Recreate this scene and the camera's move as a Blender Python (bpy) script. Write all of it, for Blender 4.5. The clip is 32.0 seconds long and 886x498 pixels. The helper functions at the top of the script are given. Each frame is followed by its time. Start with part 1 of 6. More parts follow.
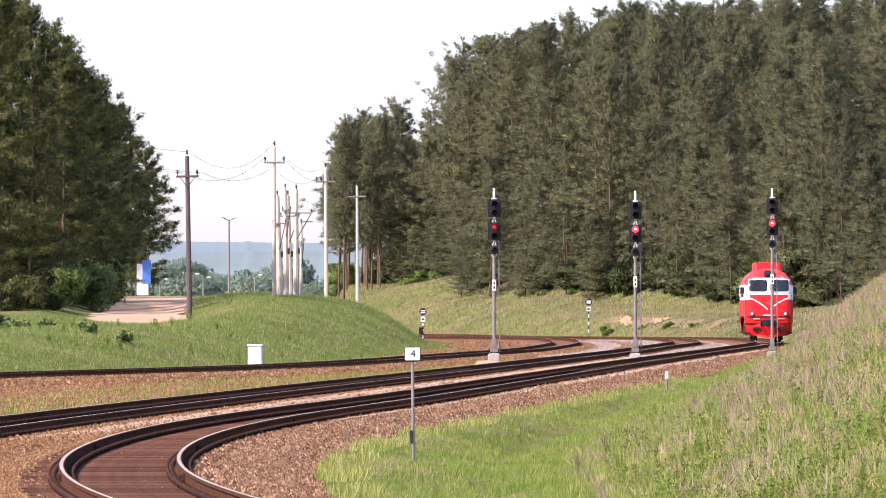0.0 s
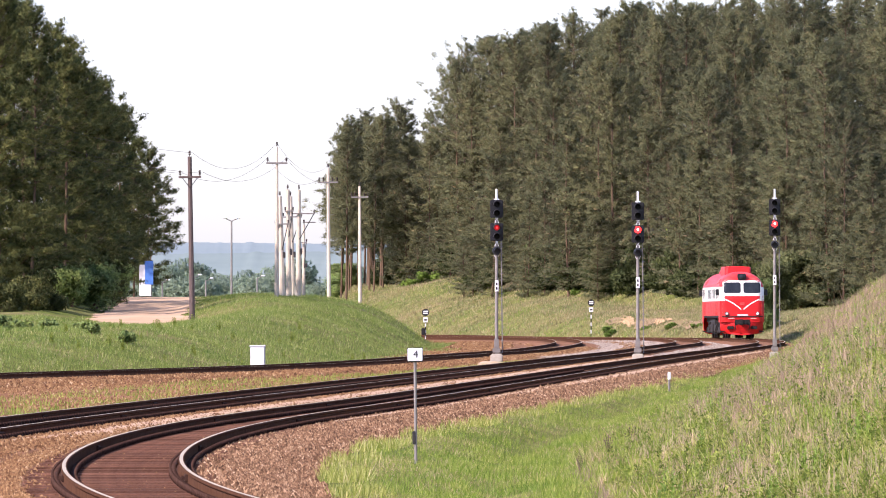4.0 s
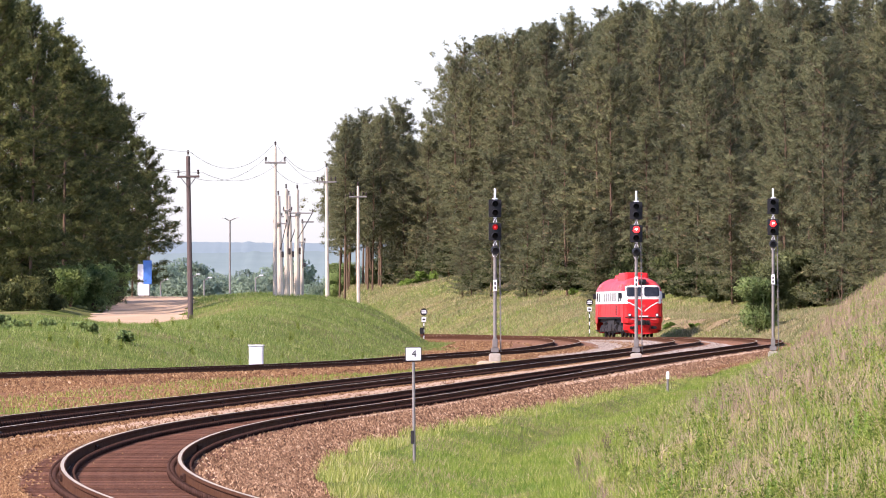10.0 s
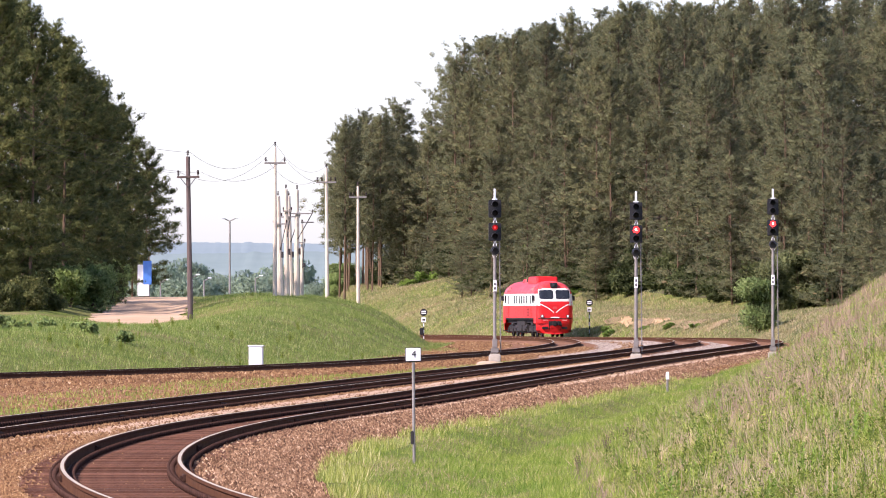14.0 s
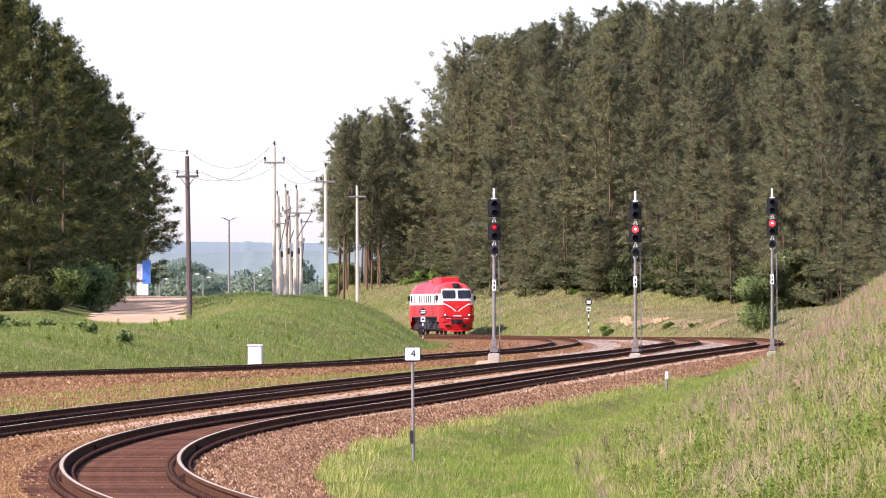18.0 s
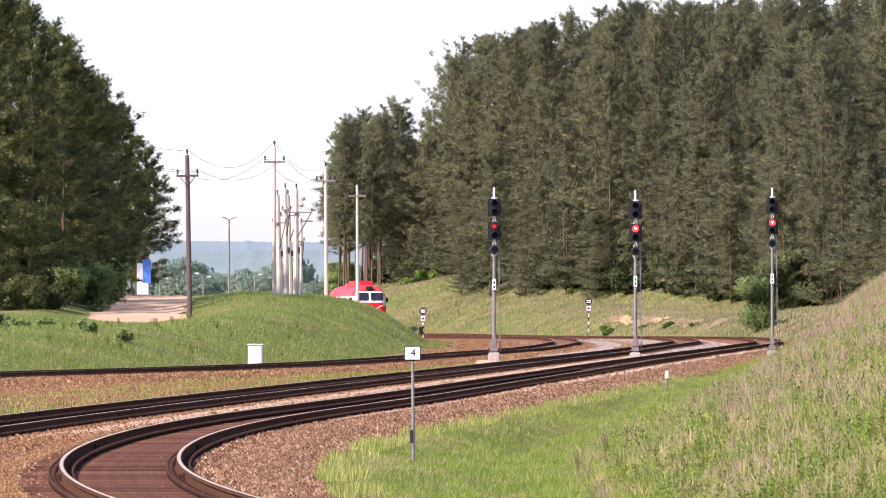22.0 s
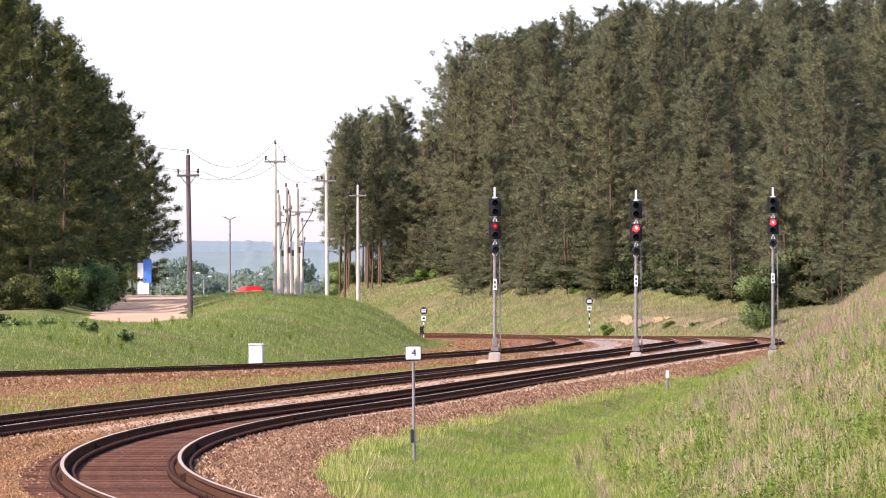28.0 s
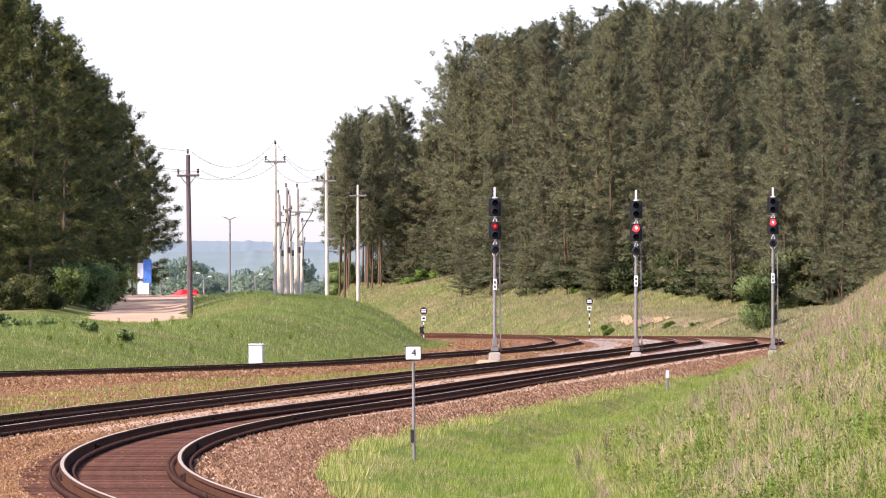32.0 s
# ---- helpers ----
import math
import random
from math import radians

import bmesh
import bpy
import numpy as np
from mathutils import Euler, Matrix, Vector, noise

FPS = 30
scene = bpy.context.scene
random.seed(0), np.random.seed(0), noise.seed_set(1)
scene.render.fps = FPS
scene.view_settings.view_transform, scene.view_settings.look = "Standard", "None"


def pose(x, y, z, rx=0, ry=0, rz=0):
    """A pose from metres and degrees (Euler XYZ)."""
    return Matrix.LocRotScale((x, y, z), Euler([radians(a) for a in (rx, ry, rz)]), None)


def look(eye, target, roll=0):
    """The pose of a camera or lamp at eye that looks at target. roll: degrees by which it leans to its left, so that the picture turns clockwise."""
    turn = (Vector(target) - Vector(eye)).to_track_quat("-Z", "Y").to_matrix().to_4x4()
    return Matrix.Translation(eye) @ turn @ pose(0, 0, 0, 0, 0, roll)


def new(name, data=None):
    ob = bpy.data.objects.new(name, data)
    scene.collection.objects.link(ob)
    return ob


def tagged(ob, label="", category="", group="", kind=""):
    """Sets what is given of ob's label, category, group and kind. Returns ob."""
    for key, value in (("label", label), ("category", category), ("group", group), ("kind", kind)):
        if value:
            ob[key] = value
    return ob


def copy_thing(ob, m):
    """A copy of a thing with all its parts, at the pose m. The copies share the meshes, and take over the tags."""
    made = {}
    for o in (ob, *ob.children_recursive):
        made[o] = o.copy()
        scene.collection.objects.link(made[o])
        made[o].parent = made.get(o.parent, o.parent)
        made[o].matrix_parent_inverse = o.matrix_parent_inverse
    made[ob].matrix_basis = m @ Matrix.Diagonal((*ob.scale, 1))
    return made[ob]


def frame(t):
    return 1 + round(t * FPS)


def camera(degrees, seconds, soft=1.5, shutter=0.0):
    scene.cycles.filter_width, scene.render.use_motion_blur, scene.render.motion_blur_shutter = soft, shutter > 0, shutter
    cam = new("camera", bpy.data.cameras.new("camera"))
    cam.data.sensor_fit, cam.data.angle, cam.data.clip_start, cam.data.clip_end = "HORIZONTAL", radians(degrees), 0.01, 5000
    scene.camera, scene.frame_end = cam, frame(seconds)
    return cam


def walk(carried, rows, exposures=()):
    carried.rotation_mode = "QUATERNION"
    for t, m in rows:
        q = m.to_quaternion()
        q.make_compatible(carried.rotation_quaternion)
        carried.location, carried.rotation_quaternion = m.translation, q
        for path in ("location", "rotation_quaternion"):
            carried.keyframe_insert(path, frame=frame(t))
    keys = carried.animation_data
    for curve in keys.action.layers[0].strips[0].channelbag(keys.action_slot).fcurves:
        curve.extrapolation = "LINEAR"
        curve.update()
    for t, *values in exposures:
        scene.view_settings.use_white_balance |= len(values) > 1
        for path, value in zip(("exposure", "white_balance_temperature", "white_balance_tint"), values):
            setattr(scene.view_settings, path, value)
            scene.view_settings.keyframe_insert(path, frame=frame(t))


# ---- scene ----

# The world: x to the side, y along the view, z up; the railhead lies at z = 0. One tripod camera beside the line.
EYE_Z = 2.08
cam = camera(5.612, 32.0, soft=1.0)


def aim(side, up):
    """The tripod head, turned by thousandths of a degree from its rest."""
    return pose(0, 0, EYE_Z, 90.372 + up / 1000, 0, side / 1000)


# the tripod head trembles a little: seconds, turn to the left, tilt upwards
walk(cam, [(t, aim(s, u)) for t, s, u in [
    (0, -4.7, 6.1), (1, -1.8, 6.1), (1.5, 0, 6.1), (2, 0, 7), (2.5, 3.6, 8), (3, 5.4, 10), (3.5, 10.7, 10),
    (5.5, 12, 10.7), (6, 17, 10.7), (6.5, 14, 10.7), (7, 11, 11.8), (7.5, 18, 10.7), (8, 7.2, 10.7), (8.5, 7.2, 11.8),
    (9, 0, 10.7), (9.5, 4.3, 10.7), (10, 1, 7.2), (10.5, -7.2, 7.2), (11, 1.8, 10.7), (11.5, -1.4, 6.1), (12, 0.7, 9.7),
    (12.5, 6.1, 10.7), (13, 0, 8.2), (13.5, 2.5, 8), (14, 0, 9.7), (14.5, 0, 7.2), (16.5, 0, 7.2), (17, -2.5, 6.4),
    (18, -4.7, 6.4), (19.5, -4.3, 6.4), (20, 0, 7), (20.5, -2.9, 6.4), (21, 0, 6.4), (21.5, -4.3, 6.1), (22, -4.3, 2),
    (22.5, -4.3, 0), (23, 0, 0), (32, 0, 0.5)]], exposures=[(0, 1.15, 6270, 32), (32, 1.15, 6270, 32)])

# ---- light: a hazy bright day, the sun behind the camera to its left ----
SUN_TO = Vector((-0.72, -0.50, 0.72)).normalized()
sun_data = bpy.data.lights.new("sun", "SUN")
sun_data.energy, sun_data.angle, sun_data.color = 3.6, radians(0.6), (1.0, 0.92, 0.80)
sun = new("sun", sun_data)
sun.matrix_world = look(SUN_TO * 50, (0, 0, 0))
world = bpy.data.worlds.new("sky")
scene.world = world
world.use_nodes = True
sky = world.node_tree.nodes.new("ShaderNodeTexSky")
sky.sky_type, sky.sun_disc = "NISHITA", False
sky.sun_elevation = math.asin(SUN_TO.z)
sky.sun_rotation = math.atan2(SUN_TO.x, SUN_TO.y)
sky.altitude, sky.air_density, sky.dust_density, sky.ozone_density = 100, 0.85, 0.98, 2.6
back = world.node_tree.nodes["Background"]
world.node_tree.links.new(sky.outputs[0], back.inputs[0])
back.inputs[1].default_value = 0.126

# ---- materials ----


def nodes_of(name):
    m = bpy.data.materials.new(name)
    m.use_nodes = True
    return m, m.node_tree, m.node_tree.nodes["Principled BSDF"]


def ramp(tree, source, stops):
    r = tree.nodes.new("ShaderNodeValToRGB")
    els = r.color_ramp.elements
    while len(els) < len(stops):
        els.new(0.5)
    for e, (p, c) in zip(els, stops):
        e.position, e.color = p, (*c, 1)
    tree.links.new(source, r.inputs[0])
    return r.outputs[0]


def noise_out(tree, coord, scale, detail=4, rough=0.6, stretch=None):
    n = tree.nodes.new("ShaderNodeTexNoise")
    n.inputs["Scale"].default_value, n.inputs["Detail"].default_value, n.inputs["Roughness"].default_value = scale, detail, rough
    if stretch:
        mp = tree.nodes.new("ShaderNodeMapping")
        mp.inputs["Scale"].default_value = stretch
        tree.links.new(coord, mp.inputs[0])
        coord = mp.outputs[0]
    tree.links.new(coord, n.inputs["Vector"])
    return n.outputs[0]


def mixed(tree, fac, a, b, kind="MIX"):
    m = tree.nodes.new("ShaderNodeMix")
    m.data_type, m.blend_type = "RGBA", kind
    for sock, v in ((m.inputs[0], fac), (m.inputs[6], a), (m.inputs[7], b)):
        if isinstance(v, (int, float)):
            sock.default_value = v
        elif isinstance(v, tuple):
            sock.default_value = (*v, 1)
        else:
            tree.links.new(v, sock)
    return m.outputs[2]


def surface(name, dark, light, scale=3.0, rough=0.7, metal=0.0, bump=0.2, fine=40.0, stain=None, stain_scale=0.6, vary=0.0,
            space="Object", stretch=None, gloss=0.4):
    """A worn surface: two colours mixed by grain, stains at a second scale, relief, and a shift from piece to piece."""
    m, tree, b = nodes_of(name)
    co = tree.nodes.new("ShaderNodeTexCoord").outputs[space]
    col = ramp(tree, noise_out(tree, co, scale, stretch=stretch), [(0.3, dark), (0.7, light)])
    f = noise_out(tree, co, fine, 3)
    col = mixed(tree, 0.35, col, ramp(tree, f, [(0.3, dark), (0.7, light)]))
    if stain:
        fac = ramp(tree, noise_out(tree, co, stain_scale, 5), [(0.5, (0, 0, 0)), (0.68, (1, 1, 1))])
        col = mixed(tree, fac, col, stain)
    if vary:
        info = tree.nodes.new("ShaderNodeObjectInfo").outputs["Random"]
        v = ramp(tree, info, [(0, (1 - vary,) * 3), (1, (1 + vary,) * 3)])
        col = mixed(tree, 1.0, col, v, "MULTIPLY")
    tree.links.new(col, b.inputs["Base Color"])
    b.inputs["Roughness"].default_value, b.inputs["Metallic"].default_value = rough, metal
    b.inputs["Specular IOR Level"].default_value = gloss
    if bump:
        bp = tree.nodes.new("ShaderNodeBump")
        bp.inputs["Strength"].default_value, bp.inputs["Distance"].default_value = bump, 0.02
        tree.links.new(f, bp.inputs["Height"])
        tree.links.new(bp.outputs[0], b.inputs["Normal"])
    return m


def foliage(name, stops, rough=0.6, through_amount=0.25, tree_vary=0.2, fine=0.0, patch_size=0.5, patch_low=(0.68, 0.72, 0.66), patch_high=(1.3, 1.22, 1.1)):
    """Leaves: colour changes from clump to clump and from plant to plant, with a little light let through."""
    m, tree, b = nodes_of(name)
    geo = tree.nodes.new("ShaderNodeNewGeometry")
    col = ramp(tree, geo.outputs["Random Per Island"], stops)
    co = tree.nodes.new("ShaderNodeTexCoord").outputs["Object"]
    patch = ramp(tree, noise_out(tree, co, patch_size, 3), [(0.32, patch_low), (0.68, patch_high)])
    col = mixed(tree, 1.0, col, patch, "MULTIPLY")
    if fine:
        col = mixed(tree, 1.0, col, ramp(tree, noise_out(tree, co, fine, 3, 0.7), [(0.3, (0.72, 0.72, 0.7)), (0.7, (1.28, 1.28, 1.26))]), "MULTIPLY")
    if tree_vary:
        info = tree.nodes.new("ShaderNodeObjectInfo").outputs["Random"]
        v = ramp(tree, info, [(0, (1 - tree_vary, 1 - tree_vary, 1 - tree_vary)), (0.5, (1.0, 1.0, 0.95)), (1, (1 + tree_vary, 1 + tree_vary * 0.7, 1))])
        col = mixed(tree, 1.0, col, v, "MULTIPLY")
    tree.links.new(col, b.inputs["Base Color"])
    b.inputs["Roughness"].default_value = rough
    b.inputs["Specular IOR Level"].default_value = 0.1
    tr = tree.nodes.new("ShaderNodeBsdfTranslucent")
    tree.links.new(col, tr.inputs[0])
    mx = tree.nodes.new("ShaderNodeMixShader")
    mx.inputs[0].default_value = through_amount
    tree.links.new(b.outputs[0], mx.inputs[1])
    tree.links.new(tr.outputs[0], mx.inputs[2])
    tree.links.new(mx.outputs[0], tree.nodes["Material Output"].inputs[0])
    return m


def grass_ground():
    """Meadow turf: green, straw and bare-earth patches at several scales."""
    m, tree, b = nodes_of("meadow_turf")
    co = tree.nodes.new("ShaderNodeTexCoord").outputs["Object"]
    big = noise_out(tree, co, 0.09, 4)
    mid = noise_out(tree, co, 0.7, 5, 0.65)
    fine = noise_out(tree, co, 7.0, 4, 0.7)
    green = ramp(tree, mid, [(0.3, (0.075, 0.105, 0.02)), (0.7, (0.17, 0.20, 0.05))])
    straw = ramp(tree, mid, [(0.3, (0.14, 0.125, 0.05)), (0.7, (0.27, 0.22, 0.11))])
    col = mixed(tree, ramp(tree, big, [(0.42, (0, 0, 0)), (0.68, (0.85, 0.85, 0.85))]), green, straw)
    col = mixed(tree, 0.5, col, ramp(tree, fine, [(0.3, (0.45, 0.5, 0.4)), (0.7, (1.5, 1.45, 1.3))]), "MULTIPLY")
    tree.links.new(col, b.inputs["Base Color"])
    b.inputs["Roughness"].default_value = 0.9
    b.inputs["Specular IOR Level"].default_value = 0.02
    bp = tree.nodes.new("ShaderNodeBump")
    bp.inputs["Strength"].default_value, bp.inputs["Distance"].default_value = 0.6, 0.1
    tree.links.new(fine, bp.inputs["Height"])
    tree.links.new(bp.outputs[0], b.inputs["Normal"])
    return m


def glowing(name, colour, strength):
    m, tree, b = nodes_of(name)
    b.inputs["Base Color"].default_value = (*colour, 1)
    b.inputs["Emission Color"].default_value = (*colour, 1)
    b.inputs["Emission Strength"].default_value = strength
    return m


TURF = grass_ground()
BALLAST = surface("ballast_gravel", (0.10, 0.046, 0.026), (0.30, 0.165, 0.092), 9, 0.95, bump=1.0, fine=16, stain=(0.30, 0.155, 0.092), stain_scale=0.35, gloss=0.02)
GRAVEL = surface("pale_gravel", (0.28, 0.225, 0.18), (0.44, 0.37, 0.30), 6, 0.9, bump=0.8, fine=14, stain=(0.36, 0.26, 0.19), stain_scale=0.15, gloss=0.02)
STONE = foliage("ballast_stone", [(0.0, (0.078, 0.036, 0.015)), (0.3, (0.165, 0.085, 0.038)), (0.8, (0.27, 0.155, 0.072)), (0.97, (0.36, 0.23, 0.115)), (1.0, (0.5, 0.37, 0.23))], 0.9, 0.0, 0, patch_low=(0.85, 0.85, 0.85), patch_high=(1.15, 1.13, 1.1))
STONE_GREY = foliage("grey_brown_ballast_stone", [(0.0, (0.062, 0.032, 0.016)), (0.35, (0.155, 0.086, 0.045)), (0.75, (0.265, 0.157, 0.086)), (0.95, (0.40, 0.26, 0.148)), (1.0, (0.56, 0.42, 0.27))], 0.9, 0.0, 0, patch_low=(0.9, 0.9, 0.9), patch_high=(1.12, 1.1, 1.1))
STONE_PALE = foliage("pale_grey_gravel_stone", [(0.0, (0.16, 0.122, 0.092)), (0.4, (0.28, 0.226, 0.175)), (1.0, (0.46, 0.39, 0.315))], 0.9, 0.0, 0, patch_low=(0.9, 0.9, 0.9), patch_high=(1.1, 1.1, 1.1))
SAND = surface("bare_sand", (0.40, 0.245, 0.125), (0.58, 0.39, 0.22), 1.0, 0.95, bump=0.4, fine=9, stain=(0.3, 0.24, 0.12), gloss=0.02)
ROAD = surface("dirt_road", (0.42, 0.28, 0.16), (0.60, 0.43, 0.28), 0.4, 0.95, bump=0.3, fine=8, gloss=0.02)
RAIL_RUST = surface("rail_rust", (0.06, 0.028, 0.016), (0.12, 0.06, 0.034), 3, 0.95, 0.0, 0.3, 40, gloss=0.02)
RAIL_TOP = surface("rail_running_band", (0.36, 0.30, 0.19), (0.52, 0.44, 0.30), 2, 0.5, 0.0, 0.05, 60, gloss=0.2)
SLEEPER = surface("creosoted_wood", (0.075, 0.036, 0.024), (0.225, 0.115, 0.072), 5, 0.85, bump=0.6, fine=30, vary=0.3, stretch=(1, 6, 6), gloss=0.02)
CLIP = surface("rusty_clip", (0.04, 0.022, 0.017), (0.10, 0.055, 0.04), 8, 0.8, 0.3, 0.3, 60, gloss=0.02)
CONCRETE = surface("pale_concrete", (0.52, 0.44, 0.33), (0.70, 0.61, 0.475), 1.5, 0.85, bump=0.3, fine=30, stain=(0.45, 0.40, 0.35), stain_scale=0.8, gloss=0.02)
OLD_WOOD = surface("weathered_pole_wood", (0.06, 0.042, 0.036), (0.15, 0.108, 0.095), 4, 0.85, bump=0.5, fine=40, stretch=(6, 6, 0.5))
GREY_METAL = surface("weathered_grey_steel", (0.15, 0.14, 0.125), (0.27, 0.25, 0.225), 4, 0.6, 0.0, 0.1, 50)
BLACK_METAL = surface("black_signal_paint", (0.006, 0.006, 0.007), (0.014, 0.014, 0.015), 5, 0.6, 0.0, 0.1, 50)
WHITE_PAINT = surface("white_paint", (0.72, 0.72, 0.72), (0.82, 0.82, 0.81), 4, 0.5, 0.0, 0.1, 40)
DARK_IRON = surface("dark_iron", (0.02, 0.018, 0.018), (0.06, 0.052, 0.05), 4, 0.7, 0.2, 0.2, 30)
PORCELAIN = surface("brown_porcelain", (0.02, 0.015, 0.015), (0.06, 0.04, 0.035), 6, 0.7, 0, 0, 40, gloss=0.1)
LENS_RED = glowing("red_signal_lens", (1.0, 0.02, 0.015), 3.4)
LENS_CORE = glowing("red_signal_lamp", (1.0, 0.45, 0.34), 9.0)
LENS_DIM = glowing("red_signal_lens_dim", (0.14, 0.004, 0.004), 1.2)
LENS_OFF = surface("dark_signal_lens", (0.006, 0.007, 0.007), (0.012, 0.013, 0.015), 5, 0.5, 0, 0, 40, gloss=0.1)
BARK = surface("pine_bark", (0.07, 0.047, 0.03), (0.17, 0.105, 0.06), 2.0, 0.9, bump=0.6, fine=12, stretch=(4, 4, 0.7))
NEEDLES = foliage("pine_needles", [(0.0, (0.152, 0.172, 0.099)), (0.5, (0.19, 0.209, 0.118)), (0.9, (0.225, 0.24, 0.13)), (1.0, (0.285, 0.23, 0.14))], through_amount=0.55, tree_vary=0.16, patch_low=(0.84, 0.85, 0.82), patch_high=(1.2, 1.16, 1.1))
NEEDLES_NEAR = foliage("dark_pine_needles", [(0.0, (0.09, 0.112, 0.05)), (0.6, (0.14, 0.166, 0.07)), (1.0, (0.235, 0.255, 0.112))], through_amount=0.5, fine=6.0)
LEAVES = foliage("bright_leaves", [(0.0, (0.16, 0.27, 0.055)), (0.6, (0.25, 0.40, 0.09)), (1.0, (0.36, 0.51, 0.15))], through_amount=0.5)
# far leaves: the haze of the distance is put into their colour
LEAVES_FAR = foliage("haze_tinted_far_leaves", [(0.0, (0.31, 0.41, 0.30)), (1.0, (0.345, 0.44, 0.325))], through_amount=0.7, tree_vary=0.08, patch_low=(0.92, 0.94, 0.92), patch_high=(1.08, 1.06, 1.05))
LEAVES_DULL = foliage("dull_green_leaves", [(0.0, (0.25, 0.37, 0.14)), (0.6, (0.38, 0.51, 0.20)), (1.0, (0.50, 0.61, 0.27))], through_amount=0.5)
LEAVES_GREY = foliage("grey_green_leaves", [(0.0, (0.12, 0.155, 0.085)), (0.6, (0.17, 0.21, 0.11)), (1.0, (0.23, 0.27, 0.145))], through_amount=0.5)
# undergrowth leaves, darkened in colour for the shade under the pines
LEAVES_SHADE = foliage("shade_toned_undergrowth_leaves", [(0.0, (0.06, 0.085, 0.04)), (0.6, (0.095, 0.125, 0.055)), (1.0, (0.14, 0.17, 0.075))], through_amount=0.5)
LUSH_BLADES = foliage("lush_grass_blades", [(0.0, (0.10, 0.175, 0.026)), (0.5, (0.215, 0.33, 0.052)), (0.85, (0.34, 0.435, 0.105)), (1.0, (0.54, 0.53, 0.24))], through_amount=0.4, tree_vary=0, patch_size=0.5, patch_low=(0.72, 0.85, 0.65), patch_high=(1.45, 1.2, 1.15))
BLADES = foliage("grass_blades", [(0.0, (0.14, 0.185, 0.034)), (0.5, (0.34, 0.395, 0.095)), (0.85, (0.53, 0.54, 0.19)), (1.0, (0.72, 0.66, 0.39))], through_amount=0.4, tree_vary=0, patch_size=0.8, patch_low=(0.72, 0.82, 0.62), patch_high=(1.38, 1.2, 1.15))
DRY_BLADES = foliage("dry_grass_blades", [(0.0, (0.15, 0.15, 0.06)), (0.35, (0.34, 0.30, 0.14)), (0.7, (0.52, 0.42, 0.25)), (1.0, (0.70, 0.57, 0.40))], through_amount=0.4, tree_vary=0, patch_size=0.7, patch_low=(0.72, 0.74, 0.66), patch_high=(1.3, 1.18, 1.1))
BERM_BLADES = foliage("berm_grass_blades", [(0.0, (0.12, 0.185, 0.04)), (0.5, (0.215, 0.295, 0.07)), (0.85, (0.33, 0.395, 0.115)), (1.0, (0.52, 0.50, 0.25))], through_amount=0.45, tree_vary=0, patch_size=0.4, patch_low=(0.75, 0.85, 0.75), patch_high=(1.3, 1.16, 1.15))
BANK_DRY = foliage("bank_grass_dry", [(0.0, (0.22, 0.19, 0.10)), (0.5, (0.41, 0.345, 0.20)), (1.0, (0.58, 0.49, 0.325))], through_amount=0.45, tree_vary=0, patch_size=0.35)
BANK_GREEN = foliage("bank_grass_green", [(0.0, (0.16, 0.205, 0.08)), (0.6, (0.30, 0.345, 0.135)), (1.0, (0.46, 0.475, 0.235))], through_amount=0.45, tree_vary=0, patch_size=0.35)
RED = surface("red_engine_paint", (0.56, 0.013, 0.012), (0.65, 0.019, 0.016), 1.2, 0.4, 0, 0.03, 30, stain=(0.46, 0.028, 0.025), stain_scale=1.0, gloss=0.3)
RED_ROOF = surface("pale_red_roof_paint", (0.58, 0.028, 0.024), (0.68, 0.05, 0.042), 1.5, 0.42, 0, 0.05, 30, stain=(0.52, 0.10, 0.09), stain_scale=0.8)
CREAM = surface("cream_white_paint", (0.74, 0.70, 0.62), (0.82, 0.80, 0.74), 2, 0.4, 0, 0.03, 30)
GLASS_DARK = surface("cab_glass", (0.012, 0.014, 0.018), (0.03, 0.035, 0.04), 2, 0.06, 0, 0, 30)
# soot of the running gear; also paints shade on the engine's nose
SOOT_AND_SHADE = surface("sooty_gear_and_shade", (0.009, 0.008, 0.008), (0.03, 0.026, 0.024), 3, 0.85, 0.1, 0.4, 20)
TANK_GREY = surface("dusty_tank_grey", (0.013, 0.012, 0.011), (0.034, 0.03, 0.027), 2, 0.9, 0, 0.2, 20)
BLUE = surface("blue_sign_paint", (0.05, 0.16, 0.5), (0.09, 0.25, 0.62), 3, 0.5, 0, 0.05, 30)
PALE_GRAVEL = surface("pale_pink_fine_gravel", (0.46, 0.315, 0.20), (0.60, 0.44, 0.30), 2.0, 0.95, bump=0.5, fine=20, stain=(0.42, 0.27, 0.175), stain_scale=0.5, gloss=0.02)
BROWN_SOIL = surface("bare_brown_soil", (0.19, 0.135, 0.075), (0.31, 0.225, 0.13), 0.8, 0.95, bump=0.4, fine=6, stain=(0.20, 0.19, 0.07), stain_scale=0.5, gloss=0.02)
FOREST_FLOOR = surface("forest_floor_litter", (0.075, 0.07, 0.04), (0.15, 0.135, 0.075), 0.5, 0.95, bump=0.5, fine=5, stain=(0.05, 0.075, 0.03), stain_scale=0.2, gloss=0.02)
OLD_CONCRETE = surface("old_concrete", (0.34, 0.31, 0.25), (0.50, 0.46, 0.38), 3, 0.9, bump=0.4, fine=25, gloss=0.02)
HERB = foliage("broad_weed_leaves", [(0.0, (0.12, 0.17, 0.03)), (0.6, (0.23, 0.295, 0.055)), (1.0, (0.40, 0.45, 0.11))], through_amount=0.5, tree_vary=0)
